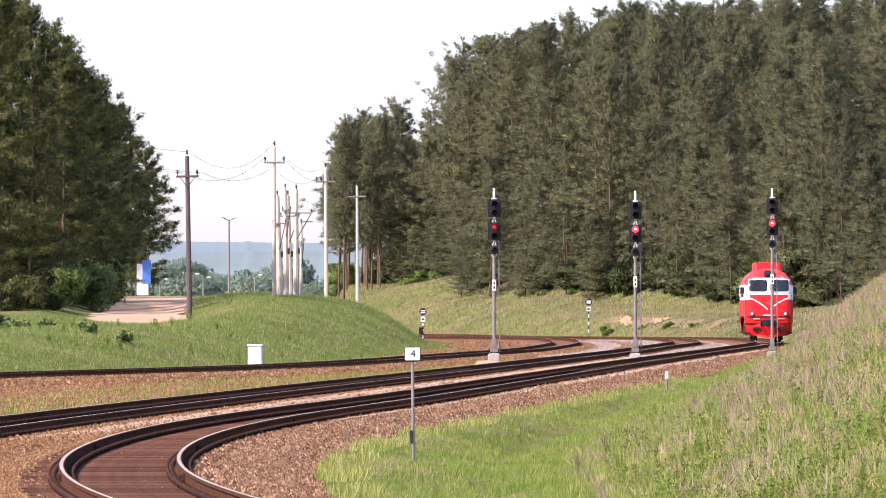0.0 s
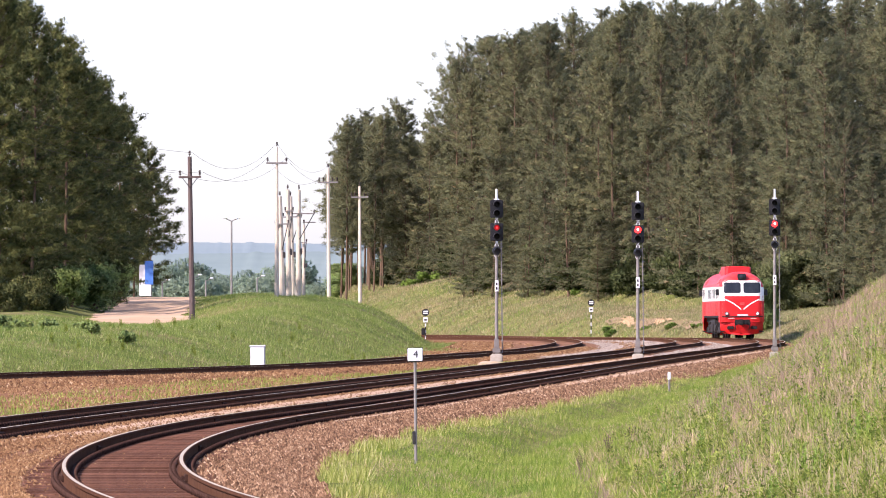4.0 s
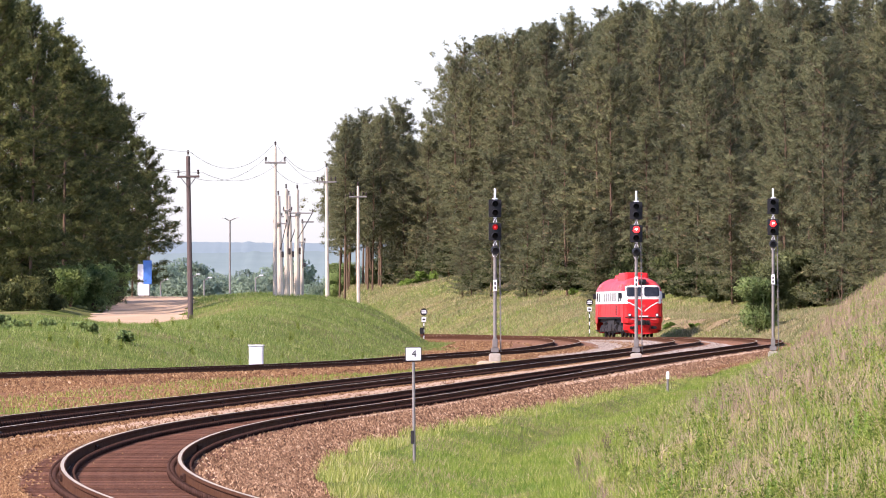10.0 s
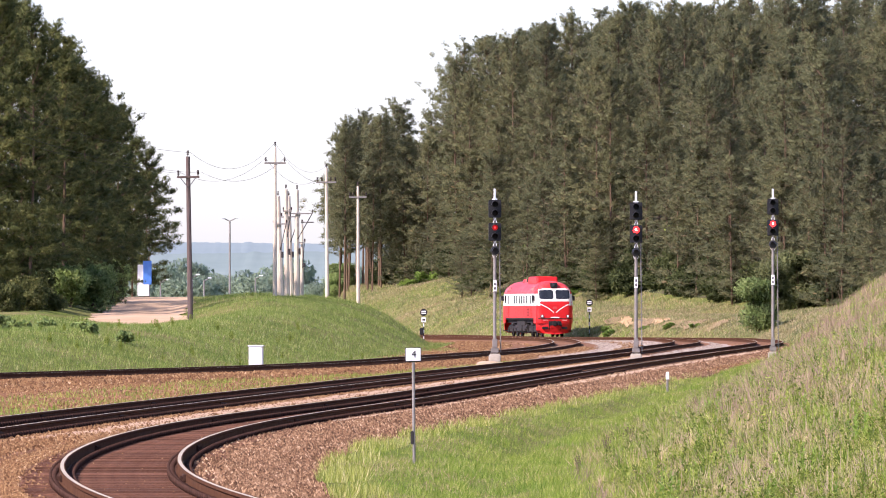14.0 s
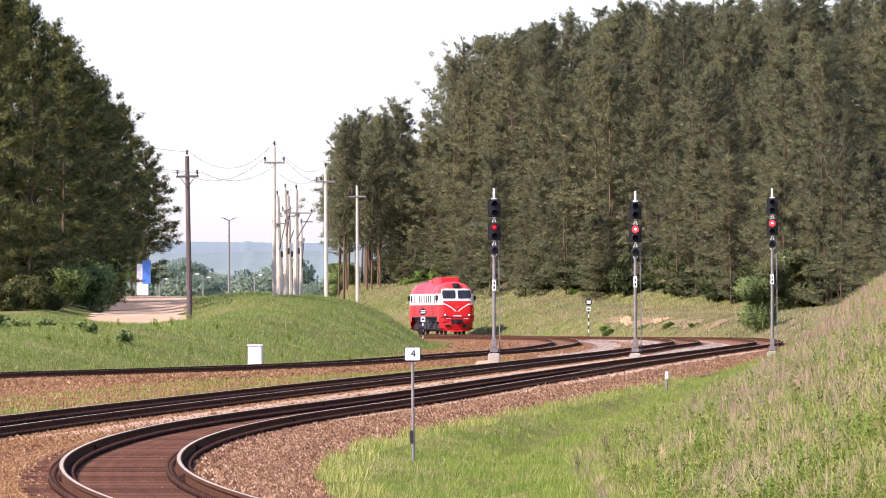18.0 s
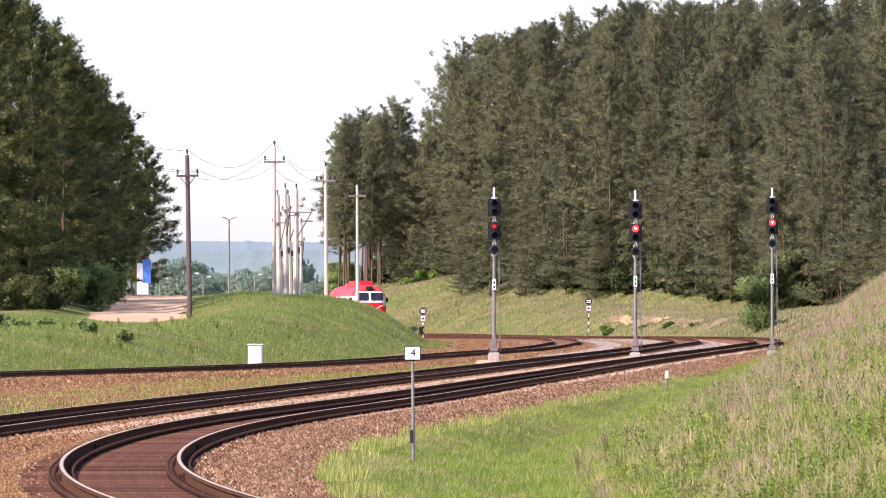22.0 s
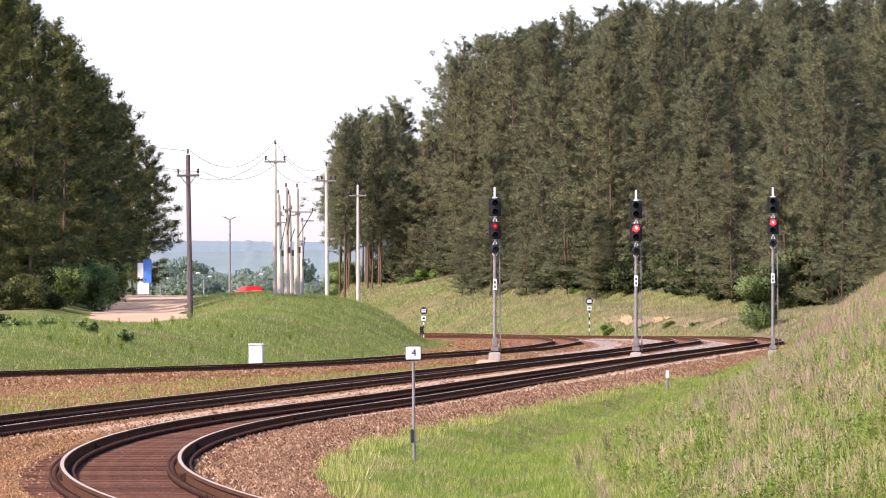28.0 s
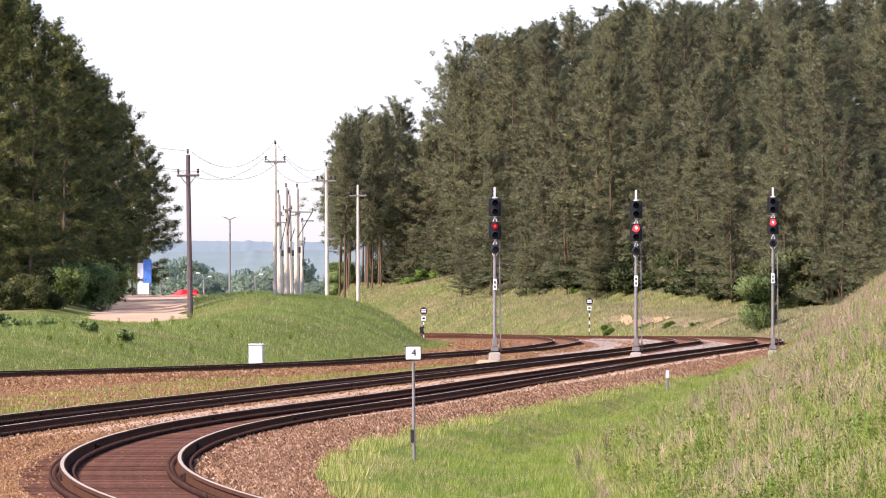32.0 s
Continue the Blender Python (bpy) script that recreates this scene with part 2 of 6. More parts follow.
HERB_BRIGHT = foliage("fresh_weed_leaves", [(0.0, (0.16, 0.23, 0.04)), (0.6, (0.33, 0.42, 0.085)), (1.0, (0.52, 0.58, 0.18))], through_amount=0.5, tree_vary=0)
HERB_DARK = foliage("dark_weed_leaves", [(0.0, (0.08, 0.125, 0.025)), (0.6, (0.15, 0.21, 0.045)), (1.0, (0.25, 0.31, 0.08))], through_amount=0.4, tree_vary=0)

# ---- plan ----


def curve_through(knots):
    """A smooth function through (y, x) knots, straight on beyond the ends."""
    ky, kx = np.array([k[0] for k in knots], float), np.array([k[1] for k in knots], float)
    n, h = len(ky), np.diff(ky)
    a, b = np.zeros((n, n)), np.zeros(n)
    a[0, 0] = a[-1, -1] = 1
    for i in range(1, n - 1):
        a[i, i - 1], a[i, i], a[i, i + 1] = h[i - 1], 2 * (h[i - 1] + h[i]), h[i]
        b[i] = 6 * ((kx[i + 1] - kx[i]) / h[i] - (kx[i] - kx[i - 1]) / h[i - 1])
    m = np.linalg.solve(a, b)
    s0 = (kx[1] - kx[0]) / h[0] - h[0] * m[1] / 6
    s1 = (kx[-1] - kx[-2]) / h[-1] + h[-1] * m[-2] / 6

    def f(y):
        y = np.asarray(y, float)
        yc = np.clip(y, ky[0], ky[-1])
        j = np.clip(np.searchsorted(ky, yc) - 1, 0, n - 2)
        p, q, g = ky[j + 1] - yc, yc - ky[j], h[j]
        v = m[j] * p**3 / 6 / g + m[j + 1] * q**3 / 6 / g + (kx[j] / g - m[j] * g / 6) * p + (kx[j + 1] / g - m[j + 1] * g / 6) * q
        return v + np.minimum(y - ky[0], 0) * s0 + np.maximum(y - ky[-1], 0) * s1
    return f


def lerp(knots):
    ky, kx = [k[0] for k in knots], [k[1] for k in knots]
    return lambda y: np.interp(y, ky, kx)


# centre lines of the three tracks: y, x
line_1 = curve_through([(60, 2.61), (75, 0.25), (90, -1.82), (105, -3.34), (120, -4.26), (140, -4.67), (160, -4.37), (180, -3.45),
                        (210, -1.46), (250, 0.97), (300, 3.95), (350, 6.91), (400, 10.05), (450, 13.24), (500, 16.85), (530, 19.0),
                        (560, 20.1), (590, 19.97), (620, 18.70), (660, 15.56), (700, 10.83), (750, 2.88), (800, -5.31), (850, -13.3), (900, -21.14), (960, -30.44)])
line_2 = curve_through([(105, -10.53), (120, -10.03), (140, -9.31), (160, -8.49), (200, -6.37), (250, -3.31), (300, -0.13), (350, 2.95), (400, 6.0),
                        (450, 9.0), (500, 12.0), (530, 14.0), (560, 15.1), (590, 15.0), (620, 13.6), (660, 10.4), (700, 5.7), (750, -2.2), (800, -10.4), (900, -26.2)])
line_3 = curve_through([(240, -21.5), (297, -13.6), (321, -8.95), (343, -5.6), (382, -2.1), (428, 1.2), (468, 4.1), (510, 6.4), (540, 7.4), (560, 7.6), (590, 7.4), (620, 6.2),
                        (660, 3.2), (700, -1.3), (750, -9.2), (800, -17.4), (900, -33.2)])
foot_u = lerp([(60, 7.0), (150, 6.6), (200, 5.8), (300, 4.8), (350, 4.5), (400, 3.9), (430, 3.6), (480, 3.2), (560, 2.8), (700, 2.8)])
foot_z = lerp([(60, -0.75), (200, -0.72), (300, -0.5), (400, -0.38), (700, -0.35)])
bank_slope = lerp([(60, 0.6), (330, 0.55), (365, 0.65), (430, 1.45), (520, 0.85), (640, 0.62), (700, 1.35), (740, 1.3), (790, 0.75), (850, 0.78), (890, 1.0)])
bank_cap = lerp([(60, 7.0), (400, 7.0), (480, 5.5), (560, 4.4), (630, 4.0), (660, 2.2), (690, 2.0), (715, 2.1), (745, 2.5), (800, 5.5), (850, 5.6), (880, 5.9), (960, 6.4), (1100, 6)])
berm_v = lerp([(250, 2.1), (400, 2.4), (450, 4.0), (500, 6.8), (550, 8.6), (600, 8.3), (660, 6.6), (800, 4)])
berm_slope = lerp([(250, 0.22), (400, 0.28), (450, 0.4), (500, 0.55), (600, 0.8), (700, 0.8)])
berm_top = lerp([(250, 0.8), (330, 1.5), (400, 2.2), (450, 2.7), (540, 2.9), (600, 2.95), (660, 2.75), (700, 1.9), (760, 0.4), (820, -0.8)])
plain_z = lerp([(60, 0.4), (300, 0.9), (400, 1.1), (450, 1.15), (480, 1.45), (520, 2.0), (600, 2.75), (650, 2.7), (720, 1.2), (800, -0.8), (1000, -3), (1500, -4.5), (2000, -3.5), (3000, 0), (5000, 0)])


def fall_away(y):
    """How far the line lies under the railhead near the camera: a slight hump in the bend, then downhill."""
    return -np.interp(y, [470, 540, 600, 650, 690, 720, 745, 762, 785, 805, 850, 960, 1150], [0, 0.13, 0.16, 0.04, -0.06, -0.11, -0.10, -0.07, -0.12, -0.24, -0.49, -0.96, -1.98])


def bumps(x, y, size, height, seed=0):
    return height * (np.sin(x / size + seed * 1.7 + 1.3 * np.sin(y / size * 0.73 + seed)) + np.sin(y / size * 0.61 + 2.1 * np.sin(x / size * 0.47 + seed))) / 2


def ground_z(x, y):
    x, y = np.asarray(x, float), np.asarray(y, float)
    u, v = x - line_1(y), line_3(y) - x
    bed = -0.42 - fall_away(y)
    # beside track 1: shoulder, ditch, bank and, behind, the wooded hill
    fu, fz = foot_u(y), foot_z(y) - fall_away(y)
    ditch = bed + (fz - bed) * np.clip((u - 3.4) / np.maximum(fu - 3.4, 0.4), 0, 1)
    ditch = ditch - 0.26 * np.exp(-((u - fu + 1.2) / 0.55) ** 2) * np.clip((430 - y) / 60, 0, 1) * (0.75 + 0.25 * np.sin(y * 0.11))
    cap = bank_cap(y)
    du = np.maximum(u - fu, 0)
    rise = bank_slope(y) * du * du / (du + 2)
    rise = np.where(rise > 0, cap * (1 - np.exp(-np.maximum(rise, 0) / cap * 1.05)) + 0.0 * rise, 0)
    hill = np.where(y > 600, np.clip(u - 13, 0, 48) * 0.36 * np.clip((y - 620) / 150, 0, 1) * np.maximum(np.clip((905 - y) / 75, 0, 1), np.clip((x / np.maximum(y, 1) - 0.0012) / 0.004, 0, 1)), 0)
    # the hill ends where the valley opens
    edge_x = -0.0155 * y
    ends = np.where(y > 820, np.clip((x - edge_x) / (0.0055 * np.maximum(y, 1)), 0, 1), 1)
    right = ditch + (rise + hill) * ends * ends * (3 - 2 * ends)
    # beside track 3: the grassy berm, then the plain with the road
    bv = berm_v(y)
    up = np.clip((v - bv) * berm_slope(y), 0, None)
    top = berm_top(y) - bed
    up = top * (1 - np.exp(-(up / np.maximum(top, 0.1)) ** 1.3 * 1.5)) * (top > 0)
    back_off = np.clip((v - bv - np.interp(y, [440, 470, 515], [6.2, 6.8, 10.5])) / 5.5, 0, 1)
    back_off = back_off * back_off * (3 - 2 * back_off)
    verge = np.clip((-x - np.where(y > 470, 19.4, 17.6)) / 2, 0, 1) * np.clip((540 - y) / 25, 0, 1) * np.clip((y - 250) / 100, 0, 1)
    left = (bed + up) * (1 - back_off) + (plain_z(y) + 0.5 * verge) * back_off
    z = np.where(u > 0, right, np.where(v > 0, left, bed))
    off = np.clip(np.maximum(u - 3.5, v - 3) / 4, 0, 1)
    z = z + off * (bumps(x, y, 2.3, 0.07, 1) + bumps(x, y, 7.0, 0.12, 2))
    far = np.clip((y - 1150) / 400, 0, 1)
    return z * (1 - far) + plain_z(y) * far


def obj(name, verts, faces, material, parent=None, label="", smooth=False):
    me = bpy.data.meshes.new(name)
    me.from_pydata([tuple(v) for v in verts], [], [tuple(f) for f in faces])
    me.update()
    me.materials.append(material)
    if smooth:
        me.polygons.foreach_set("use_smooth", [True] * len(me.polygons))
    ob = new(name, me)
    ob.parent = parent
    if label:
        ob["label"] = label
    return ob


def mesh_np(name, verts, faces):
    """A mesh straight from arrays of points and of equal-sided faces."""
    verts, faces = np.ascontiguousarray(verts, np.float32), np.ascontiguousarray(faces, np.int32)
    me = bpy.data.meshes.new(name)
    n, k = faces.shape
    me.vertices.add(len(verts))
    me.vertices.foreach_set("co", verts.ravel())
    me.loops.add(n * k)
    me.loops.foreach_set("vertex_index", faces.ravel())
    me.polygons.add(n)
    me.polygons.foreach_set("loop_start", np.arange(0, n * k, k, dtype=np.int32))
    me.update(calc_edges=True)
    return me


def grid_faces(rows, cols):
    i = np.arange((rows - 1) * (cols - 1))
    a = (i // (cols - 1)) * cols + i % (cols - 1)
    return np.stack([a, a + 1, a + cols + 1, a + cols], 1).tolist()


ys = np.concatenate([np.arange(-300, 40, 20), np.arange(40, 260, 1.5), np.arange(260, 720, 2.5), np.arange(720, 1150, 5), np.geomspace(1150, 4990, 30)])
ws = np.concatenate([-np.geomspace(1500, 60, 14), np.arange(-55, -10, 1.0), np.arange(-10, 22, 0.5), np.arange(22, 60, 1.5), np.geomspace(62, 1500, 14)])
YY, WW = np.meshgrid(ys, ws, indexing="ij")
XX = line_1(np.minimum(YY, 1150)) + WW * np.maximum(1, YY / 1150)
ZZ = ground_z(XX, YY)
# behind the camera the ground stays just under the tripod
ground = obj("ground", np.stack([XX.ravel(), YY.ravel(), ZZ.ravel()], 1), grid_faces(len(ys), len(ws)), TURF, smooth=True)
tagged(ground, "rough green meadow with straw-coloured patches", "ground", kind="structure")


def strip(name, line, y0, y1, step, section, material, kind="structure", drop=True):
    """A long strip with the cross-section [(offset, z)] laid along a centre line."""
    y = np.arange(y0, y1 + step / 2, step)
    x = line(y)
    slope = np.gradient(x, y)
    c = 1 / np.sqrt(1 + slope**2)
    dz = fall_away(y) if drop else 0 * y
    verts = []
    for o, z in section:
        verts.append(np.stack([x + o * c, y - o * c * slope, z - dz], 1))
    verts = np.stack(verts, 1).reshape(-1, 3)
    return verts, grid_faces(len(y), len(section))


def ballast_bed(line, y0, y1, right_w, left_w, dz, label):
    sec = [(-left_w - 1.3, -0.75), (-left_w, -0.26 + dz), (-1.4, -0.198 + dz), (-0.5, -0.215 + dz), (0.5, -0.215 + dz), (1.4, -0.198 + dz), (right_w, -0.26 + dz), (right_w + 1.3, -0.75)]
    v1, f1 = strip("b", line, y0, 300, 1.5, sec, BALLAST)
    v2, f2 = strip("b", line, 300, y1, 4, sec, BALLAST)
    f2 = [[i + len(v1) for i in f] for f in f2]
    ob = obj("ballast_bed", np.concatenate([v1, v2]), f1 + f2, BALLAST)
    tagged(ob, label, "track bed", kind="structure")
    return ob


ballast_bed(line_1, 30, 1150, 2.0, 2.1, 0.0, "reddish-brown crushed stone bed under the outer track")
ballast_bed(line_2, 60, 1150, 2.1, 1.9, -0.004, "reddish-brown crushed stone bed under the middle track")
ballast_bed(line_3, 200, 1150, 1.9, 1.8, -0.008, "brown crushed stone bed under the siding")

RAIL_SEC = [(0.037, 0.0), (0.037, -0.035), (0.010, -0.055), (0.010, -0.150), (0.066, -0.168), (0.066, -0.180),
            (-0.066, -0.180), (-0.066, -0.168), (-0.010, -0.150), (-0.010, -0.055), (-0.037, -0.035), (-0.037, 0.0)]


def rail(line, side, y0, y1, parent, label):
    sec = [(side * 0.797 + o, z) for o, z in RAIL_SEC]
    sec.append(sec[0])
    ys_ = np.concatenate([np.arange(y0, 300, 1.0), np.arange(300, y1, 3.0)])
    x = line(ys_)
    slope = np.gradient(x, ys_)
    c = 1 / np.sqrt(1 + slope**2)
    v = np.stack([np.stack([x + o * c, ys_ - o * c * slope, z - fall_away(ys_)], 1) for o, z in sec[:-1]], 1).reshape(-1, 3)
    n, k = len(ys_), len(sec) - 1
    faces = [(i * k + j, (i + 1) * k + j, (i + 1) * k + (j + 1) % k, i * k + (j + 1) % k) for i in range(n - 1) for j in range(k)]
    ob = obj("rail", v, faces, RAIL_RUST, parent, label)
    # the polished running band on the head
    v = np.stack([np.stack([x + (side * 0.797 + o) * c, ys_ - (side * 0.797 + o) * c * slope, 0.0025 - fall_away(ys_) + 0 * x], 1) for o in (-0.024, 0.024)], 1).reshape(-1, 3)
    obj("running_band", v, grid_faces(n, 2), RAIL_TOP, ob, "shiny worn strip on the railhead")
    return ob


def railway(line, y0, y1, label):
    tr = tagged(new("railway_track"), label, "railway track", "railway tracks", "structure")
    for s in (-1, 1):
        rail(line, s, y0, y1, tr, "dark rusty steel rail")
    return tr


track_1 = railway(line_1, 30, 1150, "curving dark-railed track on wooden sleepers with the engine on it")
track_2 = railway(line_2, 60, 1150, "curving dark-railed middle track on brown ballast")
track_3 = railway(line_3, 200, 1150, "dark-railed siding at the foot of the grass berm")


def gravel_flat(line_a, off_a, line_b, off_b, y0, y1, z, material, label):
    """Level gravel between two lines."""
    y = np.arange(y0, y1, 3.0)
    a, b = line_a(y) + off_a, line_b(y) + off_b
    k = np.linspace(0, 1, 10)
    fade = np.clip((y - y0) / 25, 0, 1) * 0.14
    xs = a[:, None] + (b - a)[:, None] * k[None, :]
    zs = (z - 0.14 + fade - fall_away(y))[:, None] + 0.02 * np.sin(xs * 2.1 + y[:, None] * 0.3) - 0.1 * (np.abs(2 * k - 1) ** 4)[None, :]
    ob = obj("gravel", np.stack([xs.ravel(), np.repeat(y, 10), zs.ravel()], 1), grid_faces(len(y), 10), material, smooth=True)
    tagged(ob, label, "gravel", kind="structure")


gravel_flat(line_3, 2.2, line_2, -2.2, 425, 900, -0.29, GRAVEL, "pale grey gravel between the tracks")
gravel_flat(line_2, 2.2, line_1, -2.2, 470, 900, -0.29, GRAVEL, "pale grey gravel between the tracks")
gravel_flat(line_3, -7.6, line_3, -2.0, 420, 720, -0.30, BALLAST, "trodden brown gravel beside the siding")
gravel_flat(line_3, 1.9, line_2, -1.8, 110, 440, -0.395, BALLAST, "brown gravel with weeds beside the siding")


def shoulder(line, a, b, y0, y1, label):
    """Fine pale gravel washed out along the edge of the bed."""
    y = np.arange(y0, y1, 1.5)
    wob = 0.10 * np.sin(y * 0.31) + 0.07 * np.sin(y * 0.83)
    taper = np.clip((y - y0) / 20, 0.05, 1)
    k = np.linspace(0, 1, 5)
    w = (b - a) * taper + wob
    off = a + w[:, None] * k[None, :]
    z = np.interp(np.abs(off), [1.4, 2.0, 3.3], [-0.167, -0.237, -0.72])
    z = z + 0.012 - 0.05 * (np.abs(2 * k - 1) ** 2)[None, :]
    xs = line(y)[:, None] + off
    ob = obj("fine_gravel", np.stack([xs.ravel(), np.repeat(y, 5), z.ravel()], 1), grid_faces(len(y), 5), PALE_GRAVEL, smooth=True)
    tagged(ob, label, "gravel", kind="structure")


shoulder(line_1, 1.1, 1.6, 182, 500, "pale pinkish fine gravel along the ballast shoulder")
shoulder(line_2, 1.2, 1.95, 150, 440, "pale pinkish fine gravel between the two tracks")

# ---- helpers for things ----


def part(name, bm, material, parent, label="", smooth=False):
    """Links a bmesh as one mesh object under a thing or a part."""
    me = bpy.data.meshes.new(name)
    bm.to_mesh(me)
    bm.free()
    me.materials.append(material)
    if smooth:
        me.polygons.foreach_set("use_smooth", [True] * len(me.polygons))
    ob = new(name, me)
    ob.parent = parent
    if label:
        ob["label"] = label
    return ob


def box(x0, x1, y0, y1, z0, z1, bevel=0.0, bm=None):
    bm = bm or bmesh.new()
    made = bmesh.ops.create_cube(bm, size=1, matrix=Matrix.Translation(((x0 + x1) / 2, (y0 + y1) / 2, (z0 + z1) / 2)) @ Matrix.Diagonal((x1 - x0, y1 - y0, z1 - z0, 1)))
    if bevel:
        edges = {e for v in made["verts"] for e in v.link_edges}
        bmesh.ops.bevel(bm, geom=list(edges), offset=bevel, segments=2, affect="EDGES")
    return bm


def rod(p, q, r0, r1=None, sides=8, bm=None):
    bm = bm or bmesh.new()
    p, q = Vector(p), Vector(q)
    m = Matrix.Translation((p + q) / 2) @ (q - p).to_track_quat("Z", "Y").to_matrix().to_4x4()
    bmesh.ops.create_cone(bm, cap_ends=True, segments=sides, radius1=r0, radius2=r0 if r1 is None else r1, depth=(q - p).length, matrix=m)
    return bm


def on_ground(x, y, dz=0.0):
    return Matrix.Translation((x, y, float(ground_z(x, y)) + dz))


# ---- signals ----


def lamp_head(sig, z0, z1, lit, label, dim=False):
    """A backplate with two hooded lenses, one above the other; lit: the index of the burning one."""
    zc = (z0 + z1) / 2
    head = part("signal_head", box(-0.285, 0.285, -0.17, 0.05, z0 - 0.02, z1 + 0.02, 0.03), BLACK_METAL, sig, label)
    for i, z in enumerate((zc + 0.2, zc - 0.2)):
        bm = bmesh.new()
        bmesh.ops.create_cone(bm, cap_ends=False, segments=18, radius1=0.17, radius2=0.15, depth=0.34, matrix=Matrix.Translation((0, -0.32, z)) @ Matrix.Rotation(radians(90), 4, "X"))
        bmesh.ops.delete(bm, geom=[v for v in bm.verts if v.co.z < z - 0.06 and v.co.y < -0.2], context="VERTS")
        bmesh.ops.solidify(bm, geom=bm.faces[:], thickness=0.01)
        part("hood", bm, BLACK_METAL, head)
        bm = bmesh.new()
        bmesh.ops.create_uvsphere(bm, u_segments=16, v_segments=8, radius=0.165 if i == lit and not dim else 0.13, matrix=Matrix.Translation((0, -0.17, z)) @ Matrix.Diagonal((1, 0.25, 1, 1)))
        on = i == lit
        part("lens", bm, (LENS_DIM if dim else LENS_RED) if on else LENS_OFF, head, "glowing red lens" if on else "dark lens", True)
        if on:
            bm = bmesh.new()
            bmesh.ops.create_uvsphere(bm, u_segments=12, v_segments=8, radius=0.06 if not dim else 0.04, matrix=Matrix.Translation((0, -0.2, z)) @ Matrix.Diagonal((1, 0.25, 1, 1)))
            part("lamp", bm, LENS_CORE if not dim else LENS_RED, head, "bright lamp spot", True)
    return head


def signal(x, y, z, h, plate_z, dim, turn, label):
    sig = tagged(new("signal_mast"), label, "railway signal", "colour-light signals")
    sig.matrix_world = pose(x, y, z, 0, 0, turn)
    bm = box(-0.26, 0.26, -0.26, 0.26, -0.35, 0.06, 0.05)
    part("plinth", bm, OLD_CONCRETE, sig, "pale concrete foot", False)
    bm = box(-0.17, 0.17, -0.17, 0.17, 0.10, 0.32, 0.02)
    box(-0.11, 0.11, -0.2, 0.05, 0.32, 0.72, 0.02, bm)
    part("cable_box", bm, GREY_METAL, sig, "grey cast cable box")
    bm = rod((0, 0, 0.05), (0, 0, h - 0.5), 0.078, 0.065, 12)
    part("post", bm, GREY_METAL, sig, "weathered grey steel tube")
    bm = rod((0, 0, h - 0.5), (0, 0, h), 0.055, 0.05, 10)
    rod((-0.12, 0, h - 0.47), (0.12, 0, h - 0.47), 0.03, None, 6, bm)
    part("finial", bm, WHITE_PAINT, sig, "white tube end")
    a = lamp_head(sig, h - 1.28, h - 0.52, -1, "black backplate with two unlit hooded lenses")
    b = lamp_head(sig, h - 2.32, h - 1.56, 0, "black backplate with a red light burning above an unlit lens", dim)
    for zb in (h - 1.42, h - 2.45):
        bm = bmesh.new()
        for s in (-1, 1):
            rod((0.02, -0.06, zb + 0.11), (s * 0.09, -0.1, zb - 0.12), 0.014, None, 6, bm)
        rod((-0.08, -0.1, zb + 0.11), (0.08, -0.1, zb + 0.11), 0.014, None, 6, bm)
        part("bracket", bm, WHITE_PAINT, sig, "white forked bracket")
    z1 = h - 2.78
    bm = bmesh.new()
    bmesh.ops.create_cone(bm, cap_ends=True, segments=20, radius1=0.20, radius2=0.17, depth=0.24, matrix=Matrix.Translation((0, -0.14, z1)) @ Matrix.Rotation(radians(90), 4, "X"))
    head = part("round_head", bm, BLACK_METAL, sig, "small round unlit lamp")
    bm = bmesh.new()
    bmesh.ops.create_cone(bm, cap_ends=False, segments=16, radius1=0.15, radius2=0.13, depth=0.3, matrix=Matrix.Translation((0, -0.38, z1)) @ Matrix.Rotation(radians(90), 4, "X"))
    bmesh.ops.delete(bm, geom=[v for v in bm.verts if v.co.z < z1 - 0.05], context="VERTS")
    bmesh.ops.solidify(bm, geom=bm.faces[:], thickness=0.01)
    part("hood", bm, BLACK_METAL, head)
    bm = bmesh.new()
    for s in (-1, 1):
        rod((0, 0, z1 - 0.40), (s * 0.12, -0.05, z1 - 0.18), 0.016, None, 6, bm)
    part("bracket", bm, WHITE_PAINT, sig, "white forked bracket")
    plate = part("number_plate", box(-0.085, 0.085, -0.13, -0.105, plate_z - 0.25, plate_z + 0.25, 0.01), WHITE_PAINT, sig, "white plate with dark marks")
    for za, zb in ((-0.17, -0.05), (0.03, 0.14)):
        part("mark", box(-0.035, 0.03, -0.137, -0.133, plate_z + za, plate_z + zb), BLACK_METAL, plate)
    lx = 0.27
    for s in (-0.0, 0.16):
        part("ladder_rail", rod((lx, 0.05 + s, 0.1), (lx - 0.06, 0.05 + s, h - 2.0), 0.022, None, 6), GREY_METAL, sig)
    for i in range(int((h - 2.4) / 0.3)):
        z = 0.35 + 0.3 * i
        part("ladder_rung", rod((lx - 0.06 - 0.05 * z / h, 0.03, z), (lx + 0.06 - 0.05 * z / h, 0.23, z), 0.017, None, 5), GREY_METAL, sig)
    for z in (1.6, 3.4, 5.0):
        part("ladder_stay", rod((0, 0.02, z), (lx, 0.08, z), 0.015, None, 5), GREY_METAL, sig)
    return sig


signal(2.32, 405, 0.03, 7.45, 3.1, True, 3, "tall grey signal mast with a dim red light burning")
signal(8.80, 412, 0.0, 7.45, 3.3, False, 0, "tall grey signal mast with a bright red light burning")
